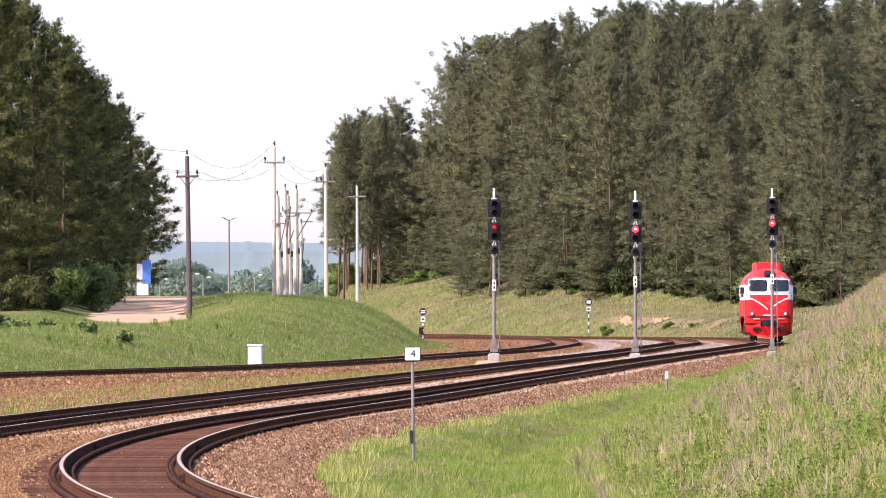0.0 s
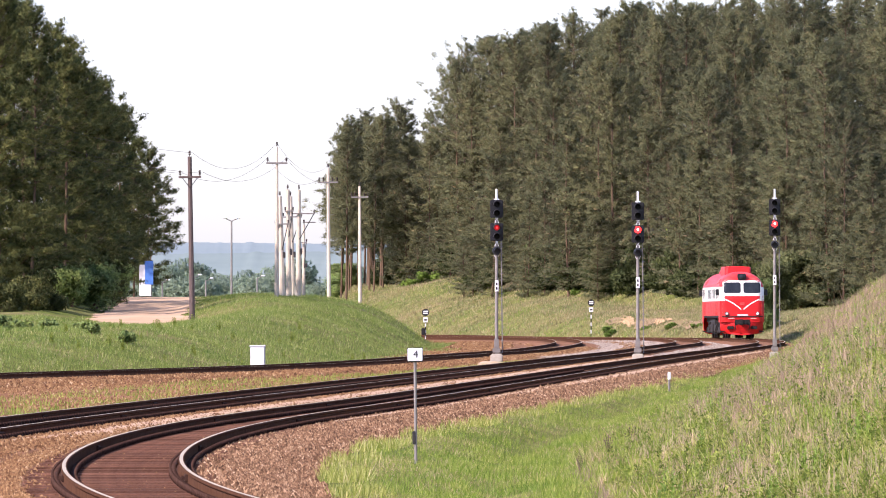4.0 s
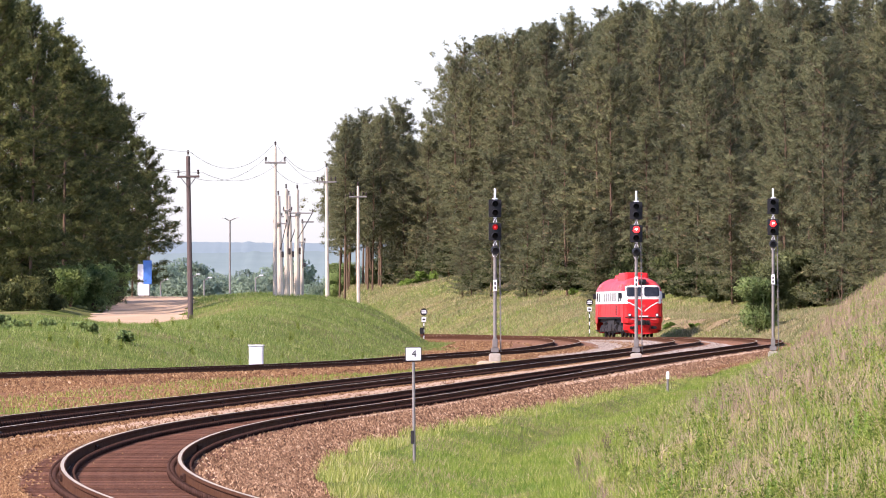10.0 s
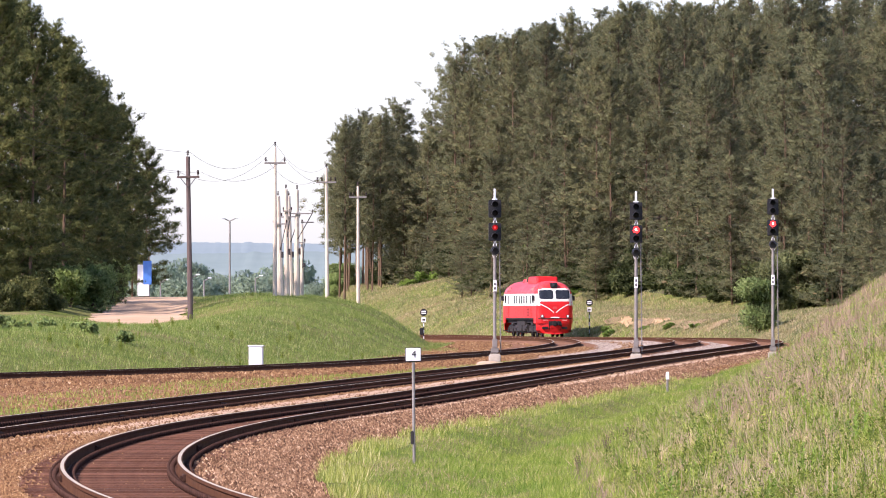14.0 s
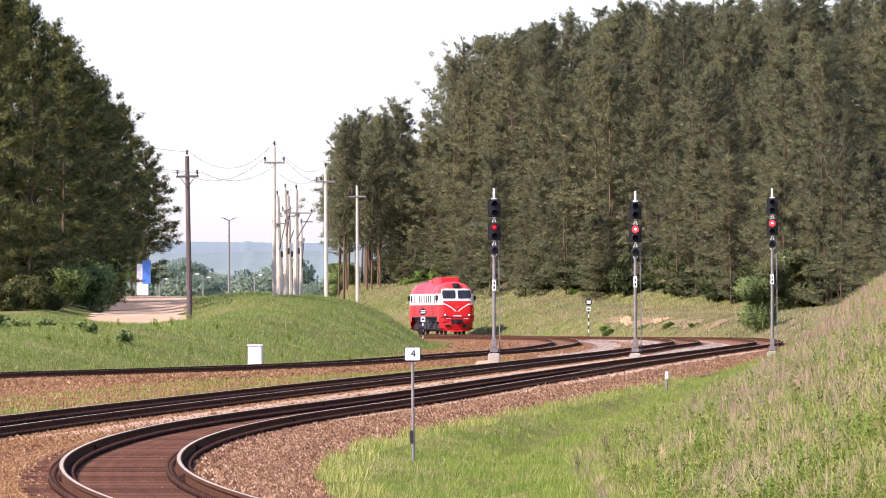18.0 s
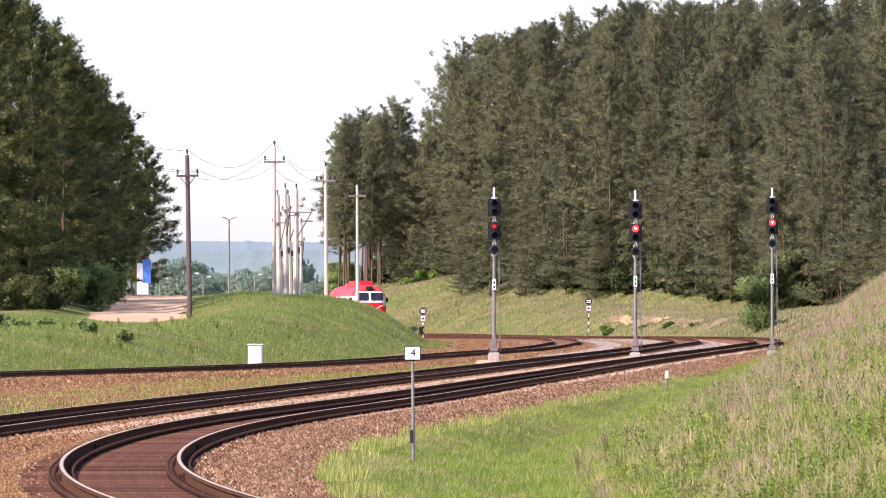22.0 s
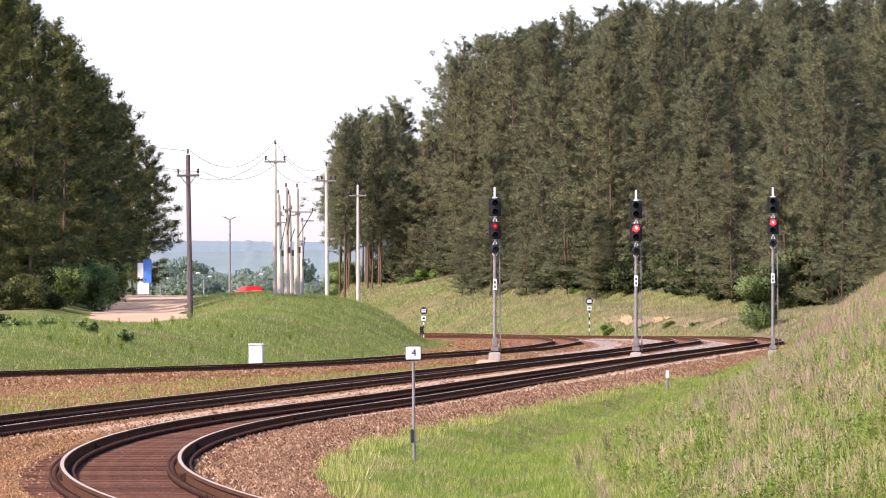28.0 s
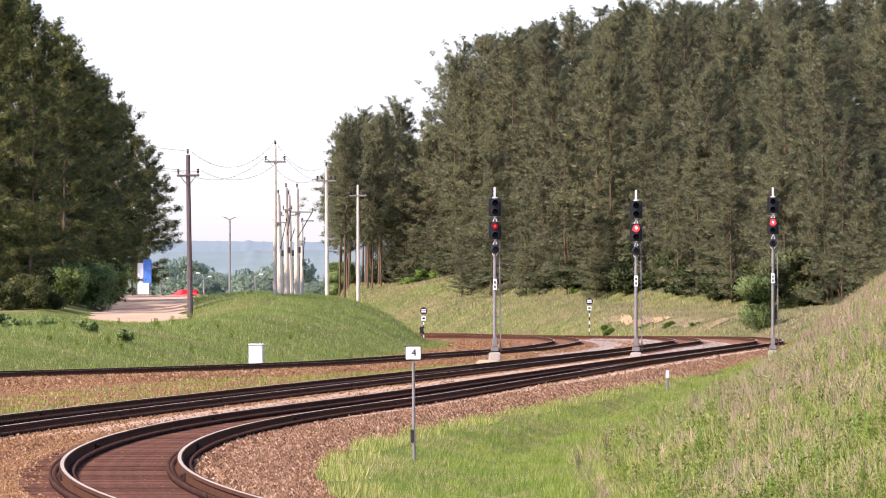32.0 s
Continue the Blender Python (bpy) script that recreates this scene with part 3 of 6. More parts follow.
signal(16.5, 452, -0.1, 8.2, 3.65, False, -2, "tall grey signal mast beside the bank, red light burning")

# ---- line-side boards and boxes ----


def text_mesh(body, size):
    c = bpy.data.curves.new("t", "FONT")
    c.body, c.size, c.align_x, c.align_y, c.extrude = body, size, "CENTER", "CENTER", 0.001
    tmp = bpy.data.objects.new("t", c)
    me = bpy.data.meshes.new_from_object(tmp)
    bpy.data.objects.remove(tmp)
    bm = bmesh.new()
    bm.from_mesh(me)
    return bm


board = tagged(new("distance_board"), "small white board lettered 4 on a thin grey post", "track sign")
board.matrix_world = pose(-0.48, 150, -0.30, 0, -0.5, 2)
part("post", rod((0, 0, -0.3), (0, 0, 1.5), 0.026, None, 10), GREY_METAL, board, "grey steel tube")
part("panel", box(-0.125, 0.125, -0.05, -0.03, 1.52, 1.735, 0.008), WHITE_PAINT, board, "white enamel panel")
bm = text_mesh("4", 0.17)
bmesh.ops.transform(bm, matrix=Matrix.Translation((0.01, -0.053, 1.63)) @ Matrix.Rotation(radians(90), 4, "X"), verts=bm.verts)
part("numeral", bm, BLACK_METAL, board, "black numeral 4")
part("frame", box(-0.135, 0.135, -0.03, -0.02, 1.51, 1.745), BLACK_METAL, board, "dark panel edge")
part("clamp", box(-0.055, 0.0, -0.035, 0.03, 0.14, 0.36, 0.01), DARK_IRON, board, "dark clamp on the post")

cab = tagged(new("cabinet"), "white track-side equipment box with a lid", "equipment box")
cab.matrix_world = pose(-7.3, 353, -0.08, 0, 0, -4)
part("body", box(-0.27, 0.27, -0.22, 0.22, -0.1, 0.70, 0.015), WHITE_PAINT, cab)
part("lid", box(-0.31, 0.31, -0.26, 0.26, 0.70, 0.76, 0.02), WHITE_PAINT, cab, "overhanging white lid")
part("door", box(-0.22, 0.22, -0.232, -0.222, 0.04, 0.64, 0.004), WHITE_PAINT, cab)

marker = tagged(new("marker_post"), "short pale marker post on a grey stake", "marker post")
marker.matrix_world = pose(7.45, 300, -0.5)
part("foot", rod((0, 0, -0.2), (0, 0, 0.3), 0.035, None, 8), GREY_METAL, marker, "grey stake")
part("cap", box(-0.055, 0.055, -0.05, 0.05, 0.24, 0.50, 0.02), WHITE_PAINT, marker, "white block")


def striped_post(x, y, z, h, disc, label):
    t = tagged(new("dwarf_signal"), label, "track signal", "striped posts")
    t.matrix_world = pose(x, y, z)
    n = 8
    for i in range(n):
        a, b = (h - 0.6) * i / n, (h - 0.6) * (i + 1) / n
        part("band", rod((0, 0, a), (0, 0, b), 0.045, None, 8), WHITE_PAINT if i % 2 else BLACK_METAL, t, "white band" if i % 2 else "black band")
    bm = bmesh.new()
    bmesh.ops.create_cone(bm, cap_ends=True, segments=20, radius1=0.27, radius2=0.27, depth=0.05, matrix=Matrix.Translation((0, -0.06, h - 0.25)) @ Matrix.Rotation(radians(90), 4, "X"))
    d = part("disc", bm, BLACK_METAL, t, "round black plate with pale bars")
    for za in (0.22, 0.36):
        part("mark", box(-0.17, 0.17, -0.10, -0.088, h - za, h - za + 0.09), WHITE_PAINT, d)
    pl = part("plate", box(-0.17, 0.17, -0.08, -0.05, h - 0.98, h - 0.62, 0.01), WHITE_PAINT, t, "white square plate")
    part("mark", box(-0.1, 0.1, -0.086, -0.082, h - 0.86, h - 0.74), BLACK_METAL, pl)
    if disc:
        part("lamp", box(-0.30, -0.02, -0.2, 0.05, 0.55, 1.05, 0.04), BLACK_METAL, t, "small black lamp housing")
    return t


striped_post(-1.42, 665, -0.35, 2.45, True, "short black-and-white post with a black round plate and lamp")
striped_post(11.66, 720, -0.15, 3.0, False, "black-and-white striped post with a round plate and a white square")

# ---- poles and wires ----


def insulator(pole, x, z, s=0.85):
    bm = rod((x, 0, z), (x, 0, z + 0.16 * s), 0.02, None, 6)
    for k in range(3):
        rod((x, 0, z + (0.10 + 0.09 * k) * s), (x, 0, z + (0.18 + 0.09 * k) * s), 0.085 * s, 0.05 * s, 10, bm)
    return part("insulator", bm, PORCELAIN, pole, "dark brown porcelain insulator")


def power_pole(x, y, z, h, r0, r1, mat, arm_z, arm_w, pins, label, lean=0.0):
    p = tagged(new("power_pole"), label, "utility pole", "power line poles")
    p.matrix_world = pose(x, y, z, 0, lean, 0)
    part("shaft", rod((0, 0, -0.6), (0, 0, h), r0, r1, 10), mat, p)
    part("crossarm", box(-arm_w / 2, arm_w / 2, -0.05 - r1, 0.05 - r1, arm_z - 0.05, arm_z + 0.06, 0.01), mat if mat is OLD_WOOD else GREY_METAL, p)
    for s in (-1, 1) if mat is OLD_WOOD else ():
        part("brace", rod((s * arm_w * 0.36, -r1 - 0.03, arm_z), (0, -r1 - 0.02, arm_z - 0.55), 0.02, None, 5), DARK_IRON, p)
    insulator(p, 0, h)
    for px in pins:
        insulator(p, px, arm_z + 0.04)
    return p


def at_px(x, y, d):
    """A point of the plan by its bearing and distance."""
    return (x - 784) * d / 16000, d, EYE_Z + (545 - y) * d / 16000


P1, P2, P3, P4 = at_px(337, 572, 460), at_px(486.5, 530, 529), at_px(579, 530, 607), at_px(634, 541, 667)
power_pole(*P1, 8.55, 0.15, 0.11, OLD_WOOD, 7.5, 1.15, (-0.5, 0.5), "dark weathered wooden power pole beside the dirt road", lean=-0.9)
power_pole(*P2, 9.0, 0.15, 0.07, CONCRETE, 8.05, 1.25, (-0.55, 0.55), "slim pale concrete power pole on the berm", lean=0.1)
power_pole(*P3, 8.9, 0.145, 0.10, CONCRETE, 7.95, 1.35, (-0.6, -0.3, 0.3, 0.6), "pale concrete power pole on the berm", lean=-0.4)
power_pole(*P4, 8.9, 0.145, 0.09, CONCRETE, 8.1, 1.3, (-0.6, -0.35, 0.35, 0.6), "pale concrete power pole at the berm's end", lean=-0.2)


def wire(p, q, sag, r=0.010):
    p, q = Vector(p), Vector(q)
    n = 18
    bm = bmesh.new()
    pts = [p.lerp(q, i / n) - Vector((0, 0, sag * 4 * (i / n) * (1 - i / n))) for i in range(n + 1)]
    rings = []
    for c in pts:
        rings.append([bm.verts.new(c + Vector((r * math.cos(a), 0, r * math.sin(a)))) for a in (0.5, 2.6, 4.7)])
    for a, b in zip(rings, rings[1:]):
        for j in range(3):
            bm.faces.new((a[j], a[(j + 1) % 3], b[(j + 1) % 3], b[j]))
    ob = part("overhead_wire", bm, DARK_IRON, None)
    return tagged(ob, "thin dark overhead wire sagging between two poles", "wire", "overhead wires")


def top_of(p, dx, dz):
    return (p[0] + dx, p[1], p[2] + dz)


P0 = (-19.5, 405, 2.6)
for dx0, dz0, dx1, dz1, sg in ((0, 8.9, 0, 8.75, 1.0), (0.5, 7.9, 0.5, 7.7, 0.8), (-0.5, 7.9, -0.5, 7.7, 0.9)):
    wire(top_of(P0, dx0, dz0 - 0.6), top_of(P1, dx1, dz1), 0.3)
for dz_a, dz_b, dx, sg in ((8.75, 9.25, 0, 1.15), (7.75, 8.35, 0.55, 0.85), (7.75, 8.35, -0.55, 0.85)):
    wire(top_of(P1, dx, dz_a), top_of(P2, dx, dz_b), sg)
for dz_a, dz_b, dx, sg in ((9.25, 9.1, 0, 1.0), (8.35, 8.25, 0.55, 0.75), (8.35, 8.25, -0.55, 0.9)):
    wire(top_of(P2, dx, dz_a), top_of(P3, dx, dz_b), sg)


def switch_post(x, top, base, d, w, arms, lean, label, lantern=False):
    """One concrete post of the old switching yard, with arms, rods and insulators."""
    px, py, pz = at_px(x, base, d)
    h = (base - top) * d / 16000
    p = tagged(new("switchgear_post"), label, "utility pole", "switchgear posts")
    p.matrix_world = pose(px, py, pz, 0, lean, 0)
    part("shaft", rod((0, 0, -0.4), (0, 0, h), w, w * 0.62, 8), CONCRETE, p, "pale concrete shaft")
    insulator(p, 0, h, 0.85)
    for az, x0, x1 in arms:
        part("arm", box(x0, x1, -0.24, -0.16, az - 0.04, az + 0.04), GREY_METAL, p)
        insulator(p, x0 + 0.03, az, 0.7)
        insulator(p, x1 - 0.03, az, 0.7)
        part("rod", rod((x1 - 0.05, -0.2, az), (0.05, -0.2, az - 1.6), 0.03, None, 5), DARK_IRON, p, "dark switch rod")
    part("switch_box", box(0.1, 0.24, -0.25, 0.0, h * 0.38, h * 0.44, 0.02), DARK_IRON, p, "dark switch box")
    if lantern:
        part("lantern", box(-0.1, 0.75, -0.1, 0.1, h + 0.1, h + 0.18, 0.03), GREY_METAL, p)
    return p


SW = "pale concrete switchgear post with insulators and rods"
switch_post(497, 345, 521, 556, 0.20, [(4.4, -0.35, 0.5)], -1.6, SW)
switch_post(508, 333, 520, 560, 0.19, [(5.2, -0.2, 0.35)], -0.6, SW)
switch_post(515, 345, 520, 566, 0.18, [(4.9, -0.5, 0.7)], -1.4, SW)
switch_post(525, 334, 518, 562, 0.19, [(5.0, -0.5, 1.0)], 0.2, SW)
switch_post(534, 395, 517, 570, 0.12, [(3.2, -0.3, 0.2)], 0.3, "thin pale post with a lantern arm", True)
switch_post(491, 420, 521, 566, 0.10, [(2.4, -0.25, 0.25)], 0.2, "short thin pale switchgear post")


def street_lamp(x, top, base, d, heads, label):
    px, py, pz = at_px(x, base, d)
    h = (base - top) * d / 16000
    p = tagged(new("street_lamp"), label, "street lamp", "street lamps")
    p.matrix_world = Matrix.Translation((px, py, pz))
    part("pole", rod((0, 0, -6), (0, 0, h), 0.19, 0.12, 8), GREY_METAL, p)
    for s in heads:
        part("arm", rod((0, 0, h - 0.1), (s * 0.9, 0, h + 0.35), 0.07, None, 6), GREY_METAL, p)
        bm = box(min(s * 0.6, s * 1.3), max(s * 0.6, s * 1.3), -0.25, 0.25, h + 0.28, h + 0.52, 0.08)
        part("lantern", bm, WHITE_PAINT, p, "pale lamp head")
    return p


street_lamp(406.5, 388, 520, 1290, (-1, 1), "tall grey lamp post with two lamp heads")
street_lamp(284, 497, 528, 1500, (1,), "grey lamp post with one tilted head, far off")
street_lamp(340, 488, 526, 1500, (1,), "grey lamp post with one head, far off")
street_lamp(361, 494, 526, 1500, (1,), "grey lamp post with one tilted head, far off")
street_lamp(452, 490, 526, 1500, (1,), "grey lamp post with one tilted head, far off")

sx, sy, sz = at_px(256, 520, 606)
sign = tagged(new("roadside_sign"), "tall white and blue roadside panel half hidden by pines", "sign")
sign.matrix_world = on_ground(sx, sy, 0.25)
part("panel", box(-0.48, 0.30, -0.05, 0.05, 0.0, 2.1, 0.02), WHITE_PAINT, sign, "white lower panel")
part("upper_panel", box(-0.12, 0.46, -0.062, 0.04, 0.75, 2.35, 0.02), BLUE, sign, "blue upper panel")
for s in (-0.3, 0.3):
    part("leg", rod((s, 0.1, -0.5), (s, 0.1, 1.7), 0.05, None, 6), GREY_METAL, sign)

# ---- trees ----


bm = bmesh.new()
bmesh.ops.create_icosphere(bm, subdivisions=1, radius=1)
BALL_V = np.array([tuple(v.co) for v in bm.verts])
BALL_F = np.array([[v.index for v in f.verts] for f in bm.faces])
bm.free()


def crown_mesh(name, points, out, size, blades, rng, width=0.22, up=0.35, normals=None, core=None):
    """Tufts: at each point a burst of thin triangles, leaning outwards and up. Each tuft is one island; its leaves are
    shaded by the side of the clump on which they grow."""
    n = len(points)
    d = rng.normal(size=(n, blades, 3))
    d /= np.linalg.norm(d, axis=2, keepdims=True)
    d = d + out[:, None, :] * 0.6 + np.array([0, 0, up])
    d /= np.linalg.norm(d, axis=2, keepdims=True)
    side = np.cross(d, rng.normal(size=d.shape))
    side /= np.linalg.norm(side, axis=2, keepdims=True) + 1e-9
    ln = size * rng.uniform(0.6, 1.25, (n, blades, 1)) * rng.uniform(0.75, 1.2, (n, 1, 1))
    root = points[:, None, :]
    a = root + side * ln * width
    tip = root + d * ln
    verts = np.concatenate([points[:, None, :], np.stack([a + d * ln * 0.3, tip], 2).reshape(n, blades * 2, 3)], 1).reshape(-1, 3)
    k = blades * 2 + 1
    i = (np.arange(n) * k)[:, None]
    j = 1 + np.arange(blades)[None, :] * 2
    faces = np.stack([i + 0 * j, i + j, i + j + 1], 2).reshape(-1, 3)
    if core is not None:
        faces = np.concatenate([faces, core[1] + len(verts)])
        verts = np.concatenate([verts, core[0]])
    me = mesh_np(name, verts, faces)
    if normals is not None:
        nv = np.repeat(normals, k, axis=0) + rng.normal(0, 0.08, (n * k, 3))
        if core is not None:
            nv = np.concatenate([nv, core[2]])
        nv /= np.linalg.norm(nv, axis=1, keepdims=True)
        me.polygons.foreach_set("use_smooth", np.ones(len(me.polygons), bool))
        me.normals_split_custom_set_from_vertices(nv.tolist())
    return me


def limb_mesh(name, paths, sides=6):
    """Tapered tubes along paths [(point, radius), ...]."""
    verts, faces = [], []
    for path in paths:
        start = len(verts)
        for c, r in path:
            for k in range(sides):
                a = 2 * math.pi * k / sides
                verts.append((c[0] + r * math.cos(a), c[1] + r * math.sin(a), c[2]))
        for i in range(len(path) - 1):
            for k in range(sides):
                a, b = start + i * sides, start + (i + 1) * sides
                faces.append((a + k, a + (k + 1) % sides, b + (k + 1) % sides, b + k))
    me = bpy.data.meshes.new(name)
    me.from_pydata(verts, [], faces)
    me.update()
    return me


def pine(seed, h, bare, spread, tufts, size, blades, needles, label, puff=1.0, gap=1.0, core_size=0.62):
    """A Scots pine: straight tapered trunk, whorled limbs, a ragged crown of needle tufts. Returns the thing, at the origin."""
    rng = np.random.default_rng(seed)
    tree = tagged(new("pine_tree"), label, "tree", "pine wood")
    bend = rng.normal(0, 0.012 * h, 2)

    def axis(z):
        f = z / h
        return np.array([bend[0] * math.sin(f * 2.4), bend[1] * math.sin(f * 2.9), z])
    r0 = 0.0056 * h
    paths = [[(axis(z), r0 * (1 - 0.93 * z / h) + 0.015) for z in np.linspace(-1.0, h, 9)]]
    puffs = []
    z = bare * h
    while z < h * 0.97:
        f = (z - bare * h) / (h - bare * h)
        reach = spread * (min(1.0, 0.62 + 2.0 * f) * (1.0 - f) ** 0.72 * rng.uniform(0.55, 1.25) + 0.05)
        for b in range(int(rng.integers(5, 9))):
            az = rng.uniform(0, 2 * math.pi)
            ln = max(0.3, reach * rng.uniform(0.55, 1.1))
            rise = rng.uniform(-0.18, 0.2) + 0.35 * f + 0.9 * f**3
            dirv = np.array([math.cos(az), math.sin(az), rise])
            root = axis(z + rng.uniform(-0.35, 0.35))

            def on(s):
                return root + dirv * ln * s + np.array([0, 0, 0.22 * ln * s * s])
            paths.append([(on(s), 0.045 * (1 - s) * (1.2 - f) + 0.012) for s in (0, 0.4, 0.75, 1.0)])
            for s, k in ([(0.9, 0.8)] if ln < 0.9 else [(0.98, 0.75), (0.5, 1.0)] if ln < 2.2 else [(1.0, 0.7), (0.68, 1.0), (0.3, 0.95)]):
                c = on(s) + rng.normal(0, 1, 3) * np.array([0.10, 0.10, 0.05]) * ln
                puffs.append((c, dirv, max(0.38, k * rng.uniform(0.6, 1.0) * (0.3 + 0.7 * ln / spread) * puff)))
        z += rng.uniform(0.85, 1.45) * gap * (1.15 - 0.6 * f)
    for q, r_top in ((1.0, 0.16), (0.975, 0.24), (0.945, 0.34), (0.91, 0.45), (0.88, 0.52)):
        puffs.append((axis(h * q), np.array([0, 0, 1.0]), r_top))
    per = max(4, int(round(tufts / len(puffs))))
    pts, outs, nrm, cv, cf, cn = [], [], [], [], [], []
    for c, way, r in puffs:
        cr = c - axis(min(max(c[2], 0), h))
        cr = cr / (np.linalg.norm(cr) + 0.3)
        w = way / np.linalg.norm(way)
        q = np.array([-w[1], w[0], 0.0]) / (math.hypot(w[0], w[1]) + 1e-6)
        e = np.cross(w, q)
        turn = np.stack([w * 1.25, q * 0.95, e * 0.56])
        # a bough's plume: a dense flat knot of twigs, then the tufts round it
        kv = (BALL_V * rng.uniform(0.7, 1.2, (len(BALL_V), 1))) @ (turn * r * core_size)
        cf.append(BALL_F + len(cv) * len(BALL_V))
        cv.append(c + kv)
        cn.append(BALL_V @ np.stack([w, q, e]) * 0.6 + cr * 0.9 + np.array([0, 0, 0.3]))
        o = rng.normal(size=(per, 3)) + np.array([0.25, 0, 0.35])
        o /= np.linalg.norm(o, axis=1, keepdims=True)
        world_o = o @ np.stack([w, q, e])
        pts.append(c + (o * rng.uniform(0.25, 1.15, (per, 1))) @ (turn * r))
        outs.append(world_o)
        nrm.append(world_o * 0.6 + cr * 0.9 + np.array([0, 0, 0.3]))
    pts, outs, nrm = np.concatenate(pts), np.concatenate(outs), np.concatenate(nrm)
    core = (np.concatenate(cv), np.concatenate(cf), np.concatenate(cn))
    me = limb_mesh("trunk", paths[:1], 9)
    me.materials.append(BARK)
    new("trunk", me).parent = tree
    me = limb_mesh("branchwork", paths[1:], 3)
    me.materials.append(BARK)
    new("branchwork", me).parent = tree
    me = crown_mesh("crown", pts, outs, size, blades, rng, width=0.14, up=0.6, normals=nrm, core=core)
    me.materials.append(needles)
    new("crown", me).parent = tree
    return tree


def bush(seed, w, d, h, leaves, size, mat, label, name="bush"):
    """A leafy bush: several stems and a crown of many small leaf clumps in uneven lobes."""
    rng = np.random.default_rng(seed)
    t = tagged(new(name), label, "bush" if name == "bush" else "tree", "bushes" if name == "bush" else "broad-leaved trees")
    lobes = [(np.array([rng.uniform(-0.6, 0.6) * w / 2, rng.uniform(-0.6, 0.6) * d / 2, rng.uniform(0.15, 0.8) * h]), rng.uniform(0.22, 0.42) * min(w, h)) for _ in range(12)]
    pts, outs = [], []
    for c, r in lobes:
        k = leaves // len(lobes)
        o = rng.normal(size=(k, 3))
        o /= np.linalg.norm(o, axis=1, keepdims=True)
        p = c + o * r * rng.uniform(0.45, 1.1, (k, 1)) * np.array([1, 1, 0.8])
        pts.append(p[p[:, 2] > 0.05])
        outs.append(o[p[:, 2] > 0.05])
    k = min(1.0, h / 3.5)
    paths = [[(np.array([0.03 * i, 0, -0.3]) * k, 0.04 * k), (c * np.array([0.5, 0.5, 0.6]), 0.025 * k), (c, 0.01 * k)] for i, (c, r) in enumerate(lobes)]
    me = limb_mesh("trunk", paths, 5)
    me.materials.append(BARK)
    new("trunk", me).parent = t
    on_ = np.concatenate(outs)
    me = crown_mesh("leaves", np.concatenate(pts), on_, size, 4, rng, width=0.5, up=0.1, normals=on_ + np.array([0, 0, 0.3]))
    me.materials.append(mat)
    new("leaves", me).parent = t
    return t


rng = np.random.default_rng(7)
FAR_LABEL = "tall grey-green Scots pine with a bare reddish trunk in the wood"
far_kinds = [pine(20 + i, h, bare, sp, 5600, 0.27, 5, NEEDLES, FAR_LABEL, 0.85, 1.1, 0.36) for i, (h, bare, sp) in enumerate(
    ((21, 0.20, 5.4), (19, 0.14, 4.9), (22, 0.24, 5.7), (20, 0.10, 5.0), (18, 0.16, 5.2), (21, 0.30, 5.1)))]
rear_kinds = [pine(30 + i, h, bare, sp, 3800, 0.27, 5, NEEDLES, "tall grey-green Scots pine with a high crown inside the wood", 0.85, 1.1, 0.36) for i, (h, bare, sp) in enumerate(
    ((21, 0.30, 5.2), (19, 0.26, 4.9), (22, 0.32, 5.4), (20, 0.34, 4.7)))]
edge_kinds = [pine(40 + i, h, bare, sp, 5300, 0.27, 5, NEEDLES, "grey-green pine at the edge of the wood with low branches", 0.85, 1.05, 0.36) for i, (h, bare, sp) in enumerate(
    ((18, 0.03, 5.0), (16, 0.02, 4.5), (19, 0.06, 4.8), (14, 0.02, 4.3)))]

open_kinds = [pine(50 + i, h, bare, sp, 4600, 0.26, 5, NEEDLES, "tall Scots pine with a long bare trunk at the wood's end", 0.85, 1.0, 0.36) for i, (h, bare, sp) in enumerate(
    ((21, 0.34, 3.9), (20, 0.30, 3.6), (22, 0.38, 3.8)))]


def planted(kinds, spots):
    used = set()
    for (x, y, k, sc) in spots:
        src = kinds[k % len(kinds)]
        m = on_ground(x, y, -0.1) @ Matrix.Rotation(rng.uniform(0, 6.28), 4, "Z")
        if src.name not in used:
            used.add(src.name)
            src.matrix_world = m
            ob = src
        else:
            ob = copy_thing(src, m)
        wide = sc**0.6
        ob.scale = (wide * rng.uniform(0.92, 1.12), wide * rng.uniform(0.92, 1.12), sc)


# how high the wood reaches, seen along its length
crest = lerp([(-0.0128, 17.5), (-0.0096, 21.9), (-0.006, 19.8), (-0.0049, 21.9), (-0.003, 20.6), (0.0003, 22.6), (0.001, 27.2), (0.0054, 29.9), (0.0104, 30.6),
              (0.0147, 31.9), (0.02, 33.0), (0.03, 33.3), (0.036, 34), (0.06, 35)])


def fitted(x, y, h, want):
    """The scale of a pine of height h, kept under the crest of the wood."""
    room = EYE_Z + crest(x / y) * y / 1000 - float(ground_z(x, y))
    return min(want * h, room * (1.05 - 0.26 * rng.random() ** 1.5)) / h


